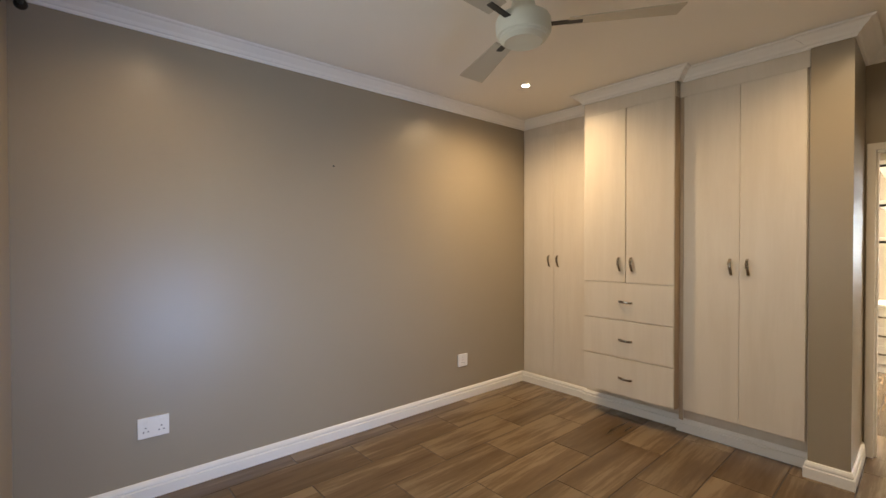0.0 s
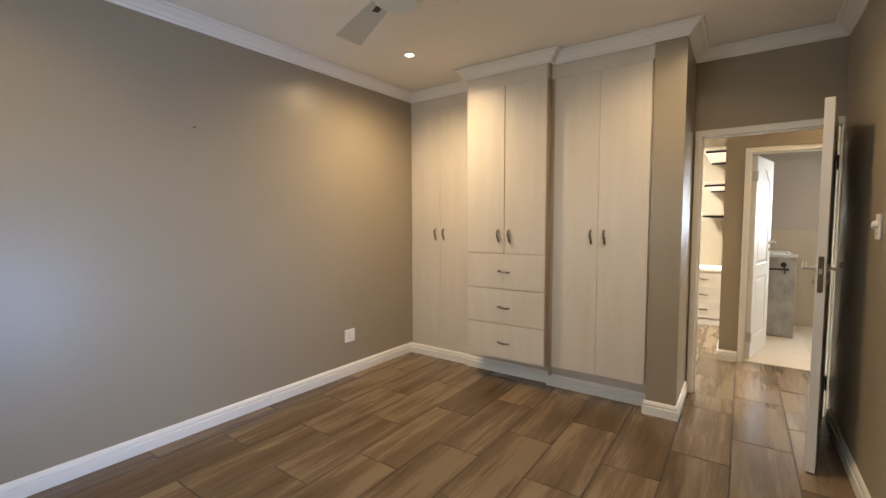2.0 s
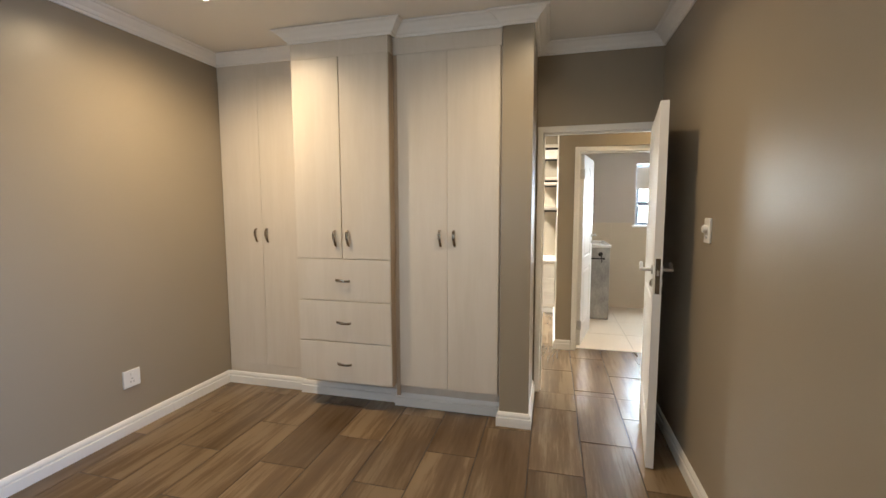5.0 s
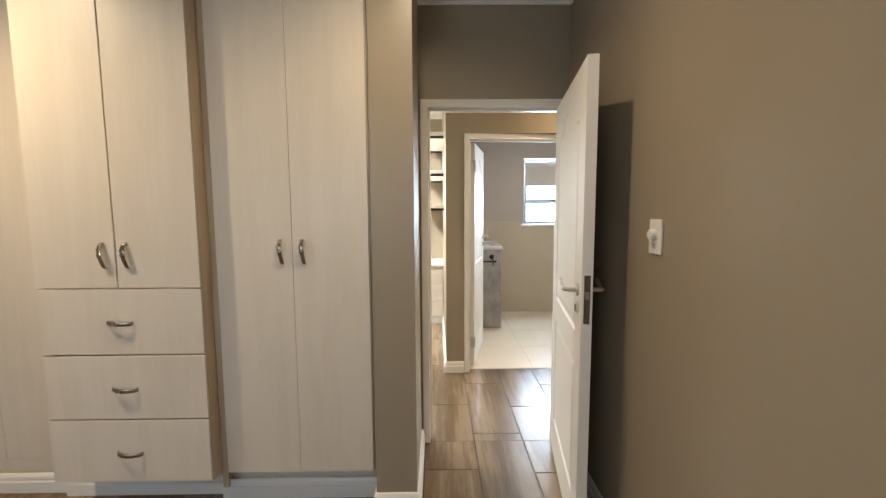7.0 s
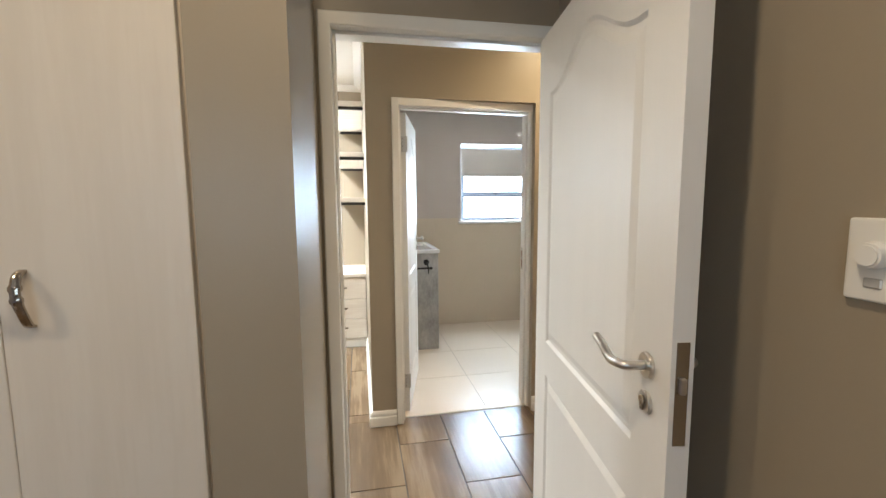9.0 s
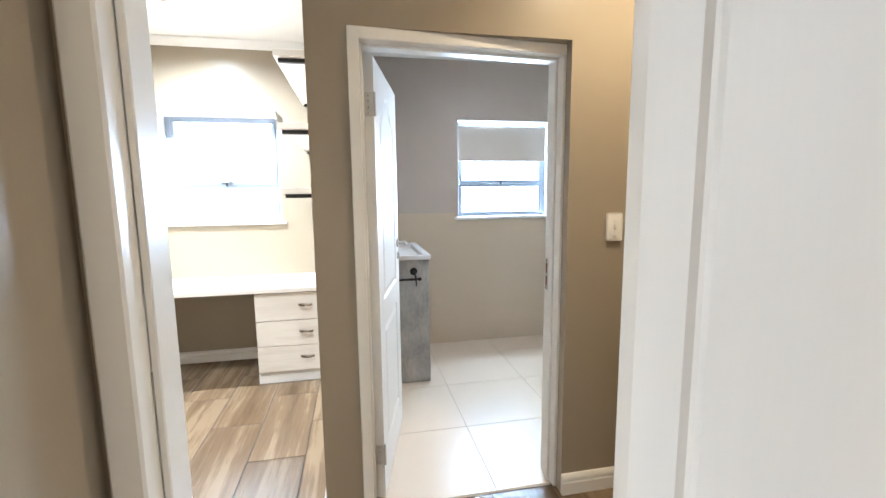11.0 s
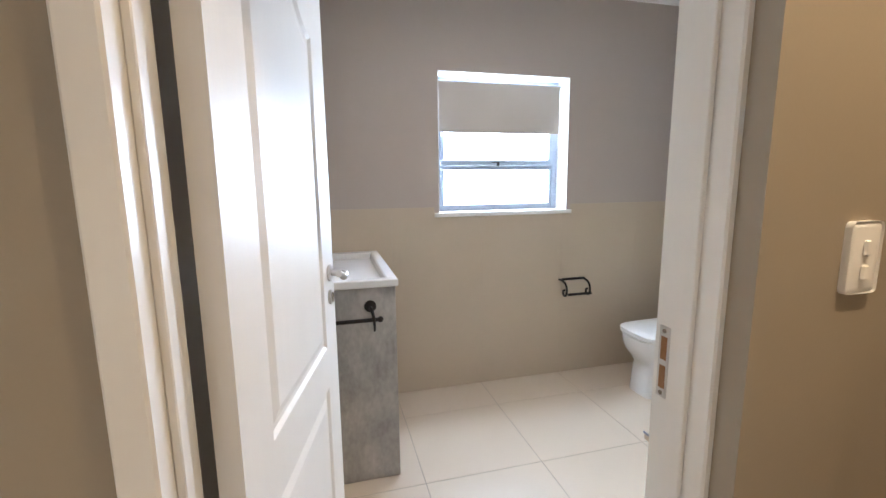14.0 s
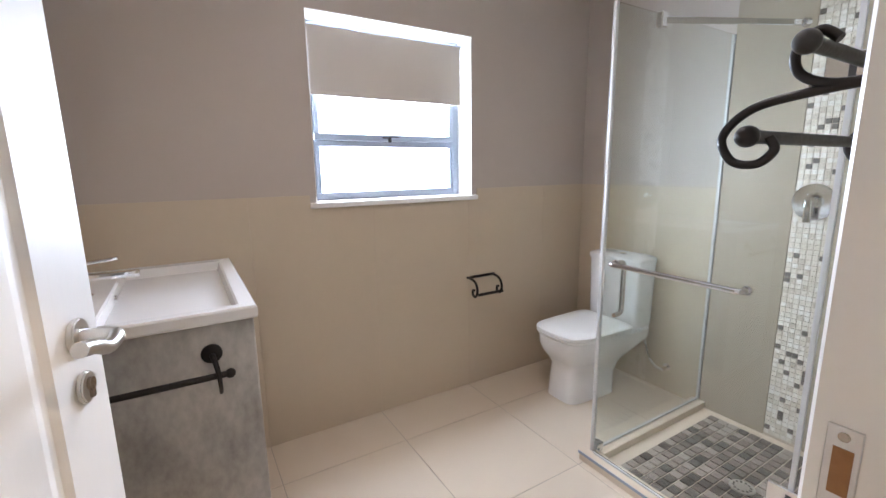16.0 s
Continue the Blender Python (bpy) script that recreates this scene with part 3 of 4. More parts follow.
# ---- bedroom ----
def bow_handle(parent, x, y, z, upright, length=0.112):
    """A flat bowed strap with two raised bands near its middle."""
    h = length / 2
    prof = [(x + 0.004, -h), (x - 0.010, -h * 0.9), (x - 0.022, -h * 0.45), (x - 0.027, 0), (x - 0.024, h * 0.4), (x - 0.014, h * 0.85), (x + 0.004, h)]

    def place(px, s):
        return (px, y + 0.004 * math.sin(s / h * 2.2), z + s) if upright else (px, y + s, z + 0.003 * math.sin(s / h * 2.2))
    b = bmesh.new()
    ring = [(-0.0085, -0.0022), (-0.0060, -0.0036), (0.0060, -0.0036), (0.0085, -0.0022), (0.0085, 0.0026), (-0.0085, 0.0026)]
    line = smooth_path([place(*p) for p in prof], 5)
    rows = []
    for i, p in enumerate(line):
        d = (line[min(len(line) - 1, i + 1)] - line[max(0, i - 1)]).normalized()
        side = Vector((0, 1, 0)) if upright else Vector((0, 0, 1))
        side = (side - d * side.dot(d)).normalized()
        out = d.cross(side).normalized()
        out = out if out.x > 0 else -out
        f = 1.28 if i in (15, 16, 20, 21) else 1.0
        rows.append([b.verts.new(p + side * u * f + out * v * f) for u, v in ring])
    for a, c in zip(rows, rows[1:]):
        for k in range(6):
            b.faces.new((a[k], a[(k + 1) % 6], c[(k + 1) % 6], c[k]))
    b.faces.new(rows[0][::-1])
    b.faces.new(rows[-1])
    bmesh.ops.recalc_face_normals(b, faces=b.faces)
    part("handle", b, M_NICKEL, parent, "bowed brushed nickel handle", True)


def wardrobe(x, y0, y1, label, z0, px):
    o = thing("wardrobe", (x, (y0 + y1) / 2, 0.0), label, "wardrobe", "built-in wardrobes along the wall")
    part("body", box(x + 0.03, 4.085, y0, y1, z0, 2.695, 0.001), M_WARD, o)
    part("plinth", box(px + 0.003, 4.08, y0 + 0.002, y1 - 0.002, 0.002, z0), M_WARD, o)
    part("fascia", box(x, x + 0.020, y0 + 0.001, y1 - 0.001, 2.5125, 2.69, 0.0008), M_WARD, o)
    return o


W1 = wardrobe(WX[0], 2.222, 3.078, "tall cream woodgrain double-door wardrobe in the corner", 0.165, 3.69)
W2 = wardrobe(WX[1], 1.487, 2.218, "cream woodgrain wardrobe with three drawers under doors", 0.205, 3.65)
W3 = wardrobe(WX[2], 0.738, 1.483, "tall cream woodgrain double-door wardrobe beside the pier", 0.195, 3.60)


def leafs(o, x, y0, y1, z0, z1, hz, gap=0.0008):
    ym = (y0 + y1) / 2
    for a, c, hy in ((y0, ym - gap, ym - 0.05), (ym + gap, y1, ym + 0.05)):
        d = part("door", box(x, x + 0.018, a, c, z0, z1, 0.0015), M_WARD, o)
        bow_handle(d, x, hy, hz, True)


leafs(W1, WX[0], 2.345, 3.074, 0.165, 2.512, 1.262)
part("filler", box(WX[0] + 0.001, WX[0] + 0.019, 2.224, 2.342, 0.165, 2.512), M_WARD, W1)
leafs(W2, WX[1], 1.49, 2.216, 1.122, 2.512, 1.267, 0.003)
leafs(W3, WX[2], 0.752, 1.452, 0.2, 2.512, 1.271)
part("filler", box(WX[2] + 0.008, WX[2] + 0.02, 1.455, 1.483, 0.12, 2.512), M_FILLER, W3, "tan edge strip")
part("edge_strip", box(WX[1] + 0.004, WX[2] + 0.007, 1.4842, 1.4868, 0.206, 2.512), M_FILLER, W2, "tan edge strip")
for z0, z1, hz in ((0.818, 1.1165, 0.965), (0.5145, 0.811, 0.657), (0.212, 0.5075, 0.35)):
    d = part("drawer", box(WX[1], WX[1] + 0.018, 1.49, 2.216, z0, z1, 0.0015), M_WARD, W2)
    bow_handle(d, WX[1], 1.855, hz, False)


def socket(name, at, face, w, h, label, twin):
    """A switched socket plate; face: the direction it faces, as degrees about z from -y."""
    o = thing(name, at, label, "socket", rz=face)
    part("plate", box(-w / 2, w / 2, -0.011, 0.0, -h / 2, h / 2, 0.004, seg=2), M_PLASTIC, o, "", False, True)
    for sx in ((-w / 4, w / 4) if twin else (0.0,)):
        part("rocker", box(sx - 0.010, sx + 0.010, -0.015, -0.010, h * 0.16, h * 0.33, 0.002), M_PLASTIC, o, "", False, True)
        for dx, dz in ((-0.011, -0.022), (0.011, -0.022), (0, 0.0)):
            part("pin_hole", cyl((sx + dx, -0.0115, dz), (sx + dx, -0.009, dz), 0.0038, seg=10), M_SLOT, o, "", False, True)
    return o


socket("wall_socket", (0.43, 3.164, 0.40), -1.5, 0.15, 0.115, "white twin wall socket above the skirting", True)
socket("wall_socket", (2.812, 3.103, 0.36), -1.5, 0.115, 0.115, "white wall socket beside the wardrobe", False)
socket("wall_socket", (7.43, 1.89, 0.385), -90, 0.125, 0.115, "white wall socket under the desk", False)
nail = thing("wall_nail", (1.535, 3.136, 2.0), "small dark nail in the wall", "nail")
part("shank", cyl((0, 0.004, 0), (0, -0.014, 0.002), 0.0035, seg=8), M_SLOT, nail, "", True, True)
part("head", cyl((0, -0.014, 0.002), (0, -0.017, 0.002), 0.006, seg=10), M_SLOT, nail, "", True, True)
nail2 = thing("wall_hook", (5.15, -1.315, 1.80), "small brass hook in the passage wall", "hook")
part("hook", tube(smooth_path([(0, -0.003, 0.006), (0, 0.010, 0.006), (0, 0.013, -0.002), (0, 0.009, -0.007)]), 0.0022, 8), M_NICKEL, nail2, "", True, True)

# fan speed switch on the south wall
sw = thing("fan_control", (3.012, -0.34, 1.365), "white fan speed control plate on the wall", "switch", rz=180)
part("plate", box(-0.04, 0.04, -0.012, 0.0, -0.062, 0.062, 0.006, seg=3), M_PLASTIC, sw, "", False, True)
part("knob", cyl((0, -0.010, 0.008), (0, -0.032, 0.008), 0.021, 0.018, bevel=0.003), M_PLASTIC, sw, "", True, True)
part("rocker", box(-0.012, 0.012, -0.015, -0.010, -0.041, -0.026, 0.002), M_SEAL, sw, "grey rocker switch", False, True)
sw2 = thing("light_switch", (5.23, -0.962, 1.29), "white two-lever light switch plate", "switch", rz=-90)
part("plate", box(-0.039, 0.039, -0.011, 0.0, -0.065, 0.065, 0.012, seg=3), M_PLASTIC, sw2, "", True, True)
for z in (-0.026, 0.018):
    part("rocker", box(-0.008, 0.008, -0.017, -0.010, z - 0.014, z + 0.014, 0.003), M_PLASTIC, sw2, "", False, True)


def downlight(x, y):
    o = thing("downlight", (x, y, CEIL), "round recessed warm-white ceiling downlight, from a set with added ones", "downlight", "ceiling downlights")
    part("ring", lathe([(0.045, 0.0), (0.044, -0.004), (0.036, -0.007), (0.030, -0.005), (0.029, 0.0)], (0, 0, 0)), M_PLASTIC, o, "", True, True)
    part("lens", lathe([(0.028, -0.002), (0.024, -0.0055), (0.0, -0.006)][:2] + [(0.001, -0.006)], (0, 0, 0)), M_GLOW, o, "glowing lens", True, True)


# fittings in the study and bathroom are made up for the fill spots
for _x, _y in DOWNLIGHTS + [(4.72, -0.95), (5.6, 1.5), (6.75, 1.35), (6.2, -0.9)]:
    downlight(_x, _y)

fan = thing("ceiling_fan", (1.632, 1.48, CEIL), "cream three-blade ceiling fan at rest", "ceiling fan")
part("canopy", lathe([(0.065, 0.0), (0.062, -0.02), (0.035, -0.055), (0.016, -0.06)], (0, 0, 0)), M_FAN, fan, "", True, True)
part("rod", cyl((0, 0, -0.05), (0, 0, -0.20), 0.013), M_FAN, fan, "", True, True)
part("motor", lathe([(0.03, -0.165), (0.05, -0.17), (0.062, -0.205), (0.075, -0.225), (0.118, -0.245), (0.125, -0.26), (0.125, -0.305), (0.117, -0.322), (0.108, -0.326), (0.106, -0.338), (0.085, -0.352), (0.08, -0.350), (0.02, -0.353)], (0, 0, 0)), M_FAN, fan, "", True, True)
for k in range(3):
    a = radians(-54 + 120 * k)
    rot = Matrix.Rotation(a, 4, "Z")
    bl = box(0.20, 0.66, -0.055, 0.055, -0.003, 0.003, 0.002)
    for v in bl.verts:
        v.co.y *= 0.85 + 0.45 * (v.co.x - 0.2) / 0.4
    bl.transform(rot @ Matrix.Translation((0, 0, -0.275)) @ Matrix.Rotation(radians(11), 4, "X"))
    blade = part("blade", bl, M_BLADE, fan, "", False, True)
    ir = box(0.10, 0.26, -0.016, 0.016, -0.282, -0.276, 0.002)
    ir.transform(rot)
    part("blade_iron", ir, M_SLOT, blade, "dark blade bracket", False, True)


# ---- study ----
desk = thing("corner_desk", (7.1, 1.6, 0.0), "pale woodgrain L-shaped built-in corner desk", "desk")
part("desktop", prism([(6.80, 0.36), (7.428, 0.36), (7.428, 2.328), (5.6, 2.328), (5.6, 2.06), (6.80, 2.06)], 2, 0.722, 0.752), M_DESK, desk)
part("end_panel", box(5.62, 5.645, 2.08, 2.328, 0.0, 0.722), M_DESK, desk)
ped = thing("drawer_pedestal", (6.82, 0.67, 0.0), "pale woodgrain three-drawer pedestal under the desk", "drawers")
part("body", box(6.84, 7.42, 0.362, 0.965, 0.085, 0.720, 0.002), M_DESK, ped)
part("plinth", sweep([(7.40, 0.945), (6.862, 0.945), (6.862, 0.362)], [(0, 0), (0.022, 0), (0.022, 0.065), (0.012, 0.082), (0, 0.084)]), M_WHITE, ped, "white moulded plinth")
part("plinth_core", box(6.865, 7.40, 0.362, 0.942, 0.001, 0.083), M_WHITE, ped)
for z0, z1 in ((0.50, 0.712), (0.30, 0.496), (0.098, 0.296)):
    d = part("drawer", box(6.82, 6.838, 0.364, 0.963, z0, z1, 0.0015), M_DESK, ped)
    bow_handle(d, 6.82, 0.60, (z0 + z1) / 2 + 0.01, False, 0.1)
for z in (2.20, 1.81, 1.45):
    s = thing("wall_shelf", (6.7, 0.36, z), "pale floating wall shelf with black steel brackets", "shelf", "study wall shelves")
    part("board", box(6.05, 7.40, 0.359, 0.605, z + 0.005, z + 0.04, 0.002), M_DESK, s)
    for x in (6.085, 7.34):
        b = box(x, x + 0.03, 0.36, 0.585, z - 0.018, z + 0.004, 0.001)
        part("bracket", b, M_BLACK, s, "black steel bracket")

# ---- bathroom ----
VX, VY = 6.605, -0.333
van = thing("vanity_plinth", (7.0, -0.07, 0.0), "grey cement-finished vanity block under the basin", "vanity")
part("side_panel", box(VX, VX + 0.03, VY, 0.198, 0.002, 0.958, 0.005, seg=2), M_CEMENT, van)
part("front_panel", box(VX + 0.0305, 7.3845, VY + 0.001, VY + 0.03, 0.003, 0.957, 0.002), M_CEMENT, van)
part("back_panel", box(VX + 0.0305, 7.3845, 0.168, 0.197, 0.003, 0.957), M_CEMENT, van)
part("side_panel", box(7.385, 7.415, VY, 0.198, 0.002, 0.958, 0.005, seg=2), M_CEMENT, van)
part("shelf", box(VX + 0.031, 7.384, VY + 0.031, 0.167, 0.70, 0.73), M_CEMENT, van)


def basin():
    x0, x1, y0, y1, z0, z1 = VX - 0.012, 7.424, VY - 0.012, 0.198, 0.9585, 0.996
    ix0, ix1, iy0, iy1 = x0 + 0.045, x1 - 0.05, y0 + 0.045, y1 - 0.15
    o = thing("wash_basin", ((x0 + x1) / 2, (y0 + y1) / 2, z0), "white glazed rectangular wash basin on the vanity", "basin")
    b = bmesh.new()

    def ring(a, c, d, e, z):
        return [b.verts.new(p) for p in ((a, d, z), (c, d, z), (c, e, z), (a, e, z))]
    r = [ring(x0 + 0.004, x1 - 0.004, y0 + 0.004, y1, z0), ring(x0, x1, y0, y1, z0 + 0.006), ring(x0, x1, y0, y1, z1 - 0.006), ring(x0 + 0.005, x1 - 0.005, y0 + 0.005, y1, z1),
         ring(ix0, ix1, iy0, iy1, z1 - 0.002), ring(ix0 + 0.006, ix1 - 0.006, iy0 + 0.006, iy1 - 0.006, z1 - 0.008), ring(ix0 + 0.012, ix1 - 0.012, iy0 + 0.016, iy1 - 0.012, z1 - 0.05), ring(ix0 + 0.035, ix1 - 0.04, iy0 + 0.09, iy1 - 0.03, z1 - 0.115)]
    for a, c in zip(r, r[1:]):
        for i in range(4):
            b.faces.new((a[i], a[(i + 1) % 4], c[(i + 1) % 4], c[i]))
    b.faces.new(r[-1])
    b.faces.new(r[0][::-1])
    bmesh.ops.recalc_face_normals(b, faces=b.faces)
    part("bowl", b, M_CERAMIC, o)
    part("overflow", cyl((7.0, iy1 - 0.012, z1 - 0.022), (7.0, iy1 - 0.02, z1 - 0.022), 0.011, seg=16), M_CHROME, o)
    t = thing("mixer_tap", (7.0, y1 - 0.085, z1 - 0.004), "chrome single-lever basin mixer tap", "tap")
    part("body", lathe([(0.026, 0), (0.026, 0.006), (0.021, 0.01), (0.021, 0.09), (0.019, 0.097)], (0, 0, 0)), M_CHROME, t, "", True, True)
    sp = box(-0.016, 0.016, -0.155, -0.005, 0.052, 0.072, 0.006, seg=2)
    part("spout", sp, M_CHROME, t, "", True, True)
    lv = box(-0.014, 0.014, -0.105, 0.02, 0.0, 0.010, 0.004, seg=2)
    lv.transform(Matrix.Translation((0, 0, 0.102)) @ Matrix.Rotation(radians(-6), 4, "X"))
    part("lever", lv, M_CHROME, t, "", True, True)


basin()
rail = thing("towel_rail", (VX, -0.22, 0.86), "black wrought-iron towel rail on the vanity side", "towel rail")
for y in (-0.215, 0.14):
    mount = part("wall_plate", lathe([(0.028, 0.0), (0.027, 0.006), (0.012, 0.013)], (0, 0, 0)), M_IRON, rail, "", True, True)
    mount.matrix_basis = pose(0, y + 0.22, 0.012, 0, -90, 0)
    part("hook", tube(smooth_path([(VX - 0.008, y, 0.87), (VX - 0.03, y - 0.004, 0.862), (VX - 0.05, y - 0.01, 0.83), (VX - 0.058, y - 0.012, 0.795), (VX - 0.05, y - 0.012, 0.77)]), 0.008, 10, ends=(1.1, 0.6)), M_IRON, rail, "", True)
part("rod", cyl((VX - 0.044, -0.25, 0.82), (VX - 0.044, 0.185, 0.82), 0.009, seg=16), M_IRON, rail, "", True)
part("finial", ball((VX - 0.044, -0.255, 0.82), 0.014), M_IRON, rail, "", True)


def scroll_bracket(y, parent):
    pts = smooth_path([(5.406, y, 1.495), (5.442, y, 1.486), (5.546, y, 1.477), (5.619, y, 1.462), (5.657, y, 1.424), (5.641, y, 1.386), (5.605, y, 1.380), (5.583, y, 1.400), (5.591, y, 1.419)], 8)
    part("scroll", tube(pts, 0.0068, 10), M_IRON, parent, "", True)
    pts = smooth_path([(5.406, y, 1.484), (5.442, y, 1.486), (5.520, y, 1.484), (5.562, y, 1.502), (5.570, y, 1.534), (5.546, y, 1.556), (5.523, y, 1.540)], 8)
    part("scroll", tube(pts, 0.0068, 10), M_IRON, parent, "", True)


rack = thing("towel_rack", (5.406, -1.2, 1.45), "black wrought-iron scrolled towel rack with two rods", "towel rack")
for y in (-0.95, -1.48):
    scroll_bracket(y, rack)
    part("wall_plate", box(5.4055, 5.4105, y - 0.014, y + 0.014, 1.41, 1.54, 0.002), M_IRON, rack)
for x, z in ((5.612, 1.421), (5.552, 1.54)):
    rod = part("rod", cyl((x, -0.935, z), (x, -1.495, z), 0.0105, seg=16), M_IRON, rack, "", True)
    for y in (-0.93, -1.50):
        part("finial", ball((x, y, z), 0.0165, (1, 1.25, 1)), M_IRON, rod, "", True)


def paper_holder():
    x, y0, y1 = 7.43, -1.67, -1.855
    o = thing("paper_holder", (x, -1.785, 0.65), "black wrought-iron toilet paper holder on the tiles", "paper holder")
    part("back_bar", tube([Vector((x - 0.012, y0, 0.715)), Vector((x - 0.012, y1, 0.715))], 0.009, 10), M_IRON, o, "", True)
    for y in (y0 + 0.02, y1 - -0.02):
        part("scroll", tube(smooth_path([(x - 0.002, y, 0.715), (x - 0.05, y, 0.715), (x - 0.095, y, 0.70), (x - 0.115, y, 0.655), (x - 0.098, y, 0.615), (x - 0.07, y, 0.618), (x - 0.066, y, 0.645), (x - 0.083, y, 0.652)]), 0.0075, 10), M_IRON, o, "", True)
    part("roll_bar", cyl((x - 0.10, y0, 0.622), (x - 0.10, y1, 0.622), 0.0095, seg=12), M_IRON, o, "", True)


paper_holder()


def rounded(cx, y0, y1, w, taper, n=10):
    """A D-shaped plan outline: straight at y0 (back), rounded at y1 (front)."""
    out = []
    hw = w / 2
    for i in range(4 * n):
        a = 2 * math.pi * i / (4 * n)
        c, s = math.cos(a), math.sin(a)
        e = 0.45 if s > 0 else 0.25
        px = hw * math.copysign(abs(c) ** e, c)
        t = (math.copysign(abs(s) ** e, s) + 1) / 2
        px *= 1 - taper * t
        out.append((cx + px, y0 + (y1 - y0) * t))
    return out


def loft(levels):
    b = bmesh.new()
    rings = [[b.verts.new((px, py, z)) for px, py in ring] for ring, z in levels]
    for a, c in zip(rings, rings[1:]):
        for i in range(len(a)):
            j = (i + 1) % len(a)
            b.faces.new((a[i], a[j], c[j], c[i]))
    b.faces.new(rings[0][::-1])
    b.faces.new(rings[-1])
    bmesh.ops.recalc_face_normals(b, faces=b.faces)
    return b


TX = 6.985
toi = thing("toilet", (TX, -2.3, 0.0), "white ceramic close-coupled toilet with closed lid", "toilet")
part("bowl", loft([(rounded(TX, -2.38, -2.005, 0.25, 0.06), 0.002), (rounded(TX, -2.38, -2.008, 0.246, 0.06), 0.05), (rounded(TX, -2.385, -2.012, 0.24, 0.08), 0.14), (rounded(TX, -2.42, -2.025, 0.255, 0.1), 0.205), (rounded(TX, -2.46, -2.005, 0.305, 0.11), 0.245), (rounded(TX, -2.52, -1.97, 0.36, 0.12), 0.29), (rounded(TX, -2.62, -1.95, 0.39, 0.13), 0.34), (rounded(TX, -2.62, -1.945, 0.40, 0.13), 0.395), (rounded(TX, -2.61, -1.955, 0.385, 0.13), 0.40)]), M_CERAMIC, toi, "", True)
part("seat", loft([(rounded(TX, -2.44, -1.943, 0.40, 0.1), 0.402), (rounded(TX, -2.44, -1.939, 0.408, 0.1), 0.408), (rounded(TX, -2.44, -1.939, 0.408, 0.1), 0.416), (rounded(TX, -2.44, -1.945, 0.40, 0.1), 0.419)]), M_PLASTIC, toi, "", True)
part("lid", loft([(rounded(TX, -2.44, -1.941, 0.406, 0.1), 0.421), (rounded(TX, -2.44, -1.937, 0.412, 0.1), 0.426), (rounded(TX, -2.44, -1.939, 0.41, 0.1), 0.437), (rounded(TX, -2.43, -1.955, 0.38, 0.1), 0.444), (rounded(TX, -2.42, -2.01, 0.28, 0.1), 0.447)]), M_PLASTIC, toi, "", True)
part("cistern", loft([(rounded(TX, -2.46, -2.648, 0.34, 0.0), 0.40), (rounded(TX, -2.452, -2.648, 0.355, 0.0), 0.42), (rounded(TX, -2.448, -2.648, 0.375, 0.0), 0.80)]), M_CERAMIC, toi, "", True)
cl = part("cistern_lid", loft([(rounded(TX, -2.442, -2.648, 0.385, 0.0), 0.802), (rounded(TX, -2.44, -2.648, 0.39, 0.0), 0.81), (rounded(TX, -2.44, -2.648, 0.39, 0.0), 0.83), (rounded(TX, -2.452, -2.64, 0.37, 0.0), 0.838)]), M_CERAMIC, toi, "", True)
part("flush_button", cyl((TX, -2.545, 0.836), (TX, -2.545, 0.844), 0.022, bevel=0.002), M_CHROME, cl, "chrome flush button", True)
valve = thing("stop_valve", (6.70, -2.65, 0.16), "chrome water stop valve beside the toilet", "valve")
part("rose", cyl((6.70, -2.649, 0.16), (6.70, -2.64, 0.16), 0.024), M_CHROME, valve, "", True)
part("body", cyl((6.70, -2.641, 0.16), (6.70, -2.585, 0.16), 0.010), M_CHROME, valve, "", True)
part("hose", tube(smooth_path([(6.70, -2.59, 0.16), (6.74, -2.585, 0.165), (6.80, -2.60, 0.21), (6.84, -2.61, 0.30), (6.86, -2.6, 0.395)]), 0.006), M_STEEL, valve, "", True)

# shower
SX, SY = 6.50, -1.735
kerb = thing("shower_kerb", (SX, SY, 0.0), "cream tiled low shower kerb", "kerb")
part("front", box(5.353, SX + 0.035, SY - 0.035, SY + 0.045, 0.0, 0.045, 0.003), M_BTILE, kerb)
part("side", box(SX - 0.045, SX + 0.0345, -2.648, SY - 0.036, 0.0, 0.0445, 0.003), M_BTILE, kerb)
part("edge_trim", box(5.353, SX + 0.038, SY + 0.0455, SY + 0.0485, 0.035, 0.048), M_ALU, kerb, "aluminium tile trim")
enc = thing("shower_enclosure", (SX, SY, 0.045), "frameless clear glass shower enclosure with chrome fittings", "shower")
GT = 2.02
part("side_panel", box(SX - 0.004, SX + 0.004, -2.645, SY - 0.012, 0.052, GT), M_GLASS, enc, "clear glass panel").visible_shadow = False
sd = part("shower_door", box(5.745, SX - 0.012, SY - 0.004, SY + 0.004, 0.058, GT), M_GLASS, enc, "clear glass door")
sd.visible_shadow = False
part("front_panel", box(5.356, 5.735, SY - 0.004, SY + 0.004, 0.052, GT), M_GLASS, enc, "clear glass panel").visible_shadow = False
part("corner_seal", box(SX - 0.013, SX + 0.007, SY - 0.013, SY + 0.007, 0.05, GT + 0.002, 0.004), M_SEAL, enc, "pale corner seal strip")
part("hinge_seal", box(5.733, 5.747, SY - 0.006, SY + 0.006, 0.055, GT), M_SEAL, enc, "grey seal strip")
part("wall_channel", box(SX - 0.010, SX + 0.010, -2.6495, -2.632, 0.048, GT, 0.002), M_SEAL, enc)
part("bottom_channel", box(SX - 0.009, SX + 0.009, -2.63, SY - 0.012, 0.046, 0.056, 0.001), M_SEAL, enc)
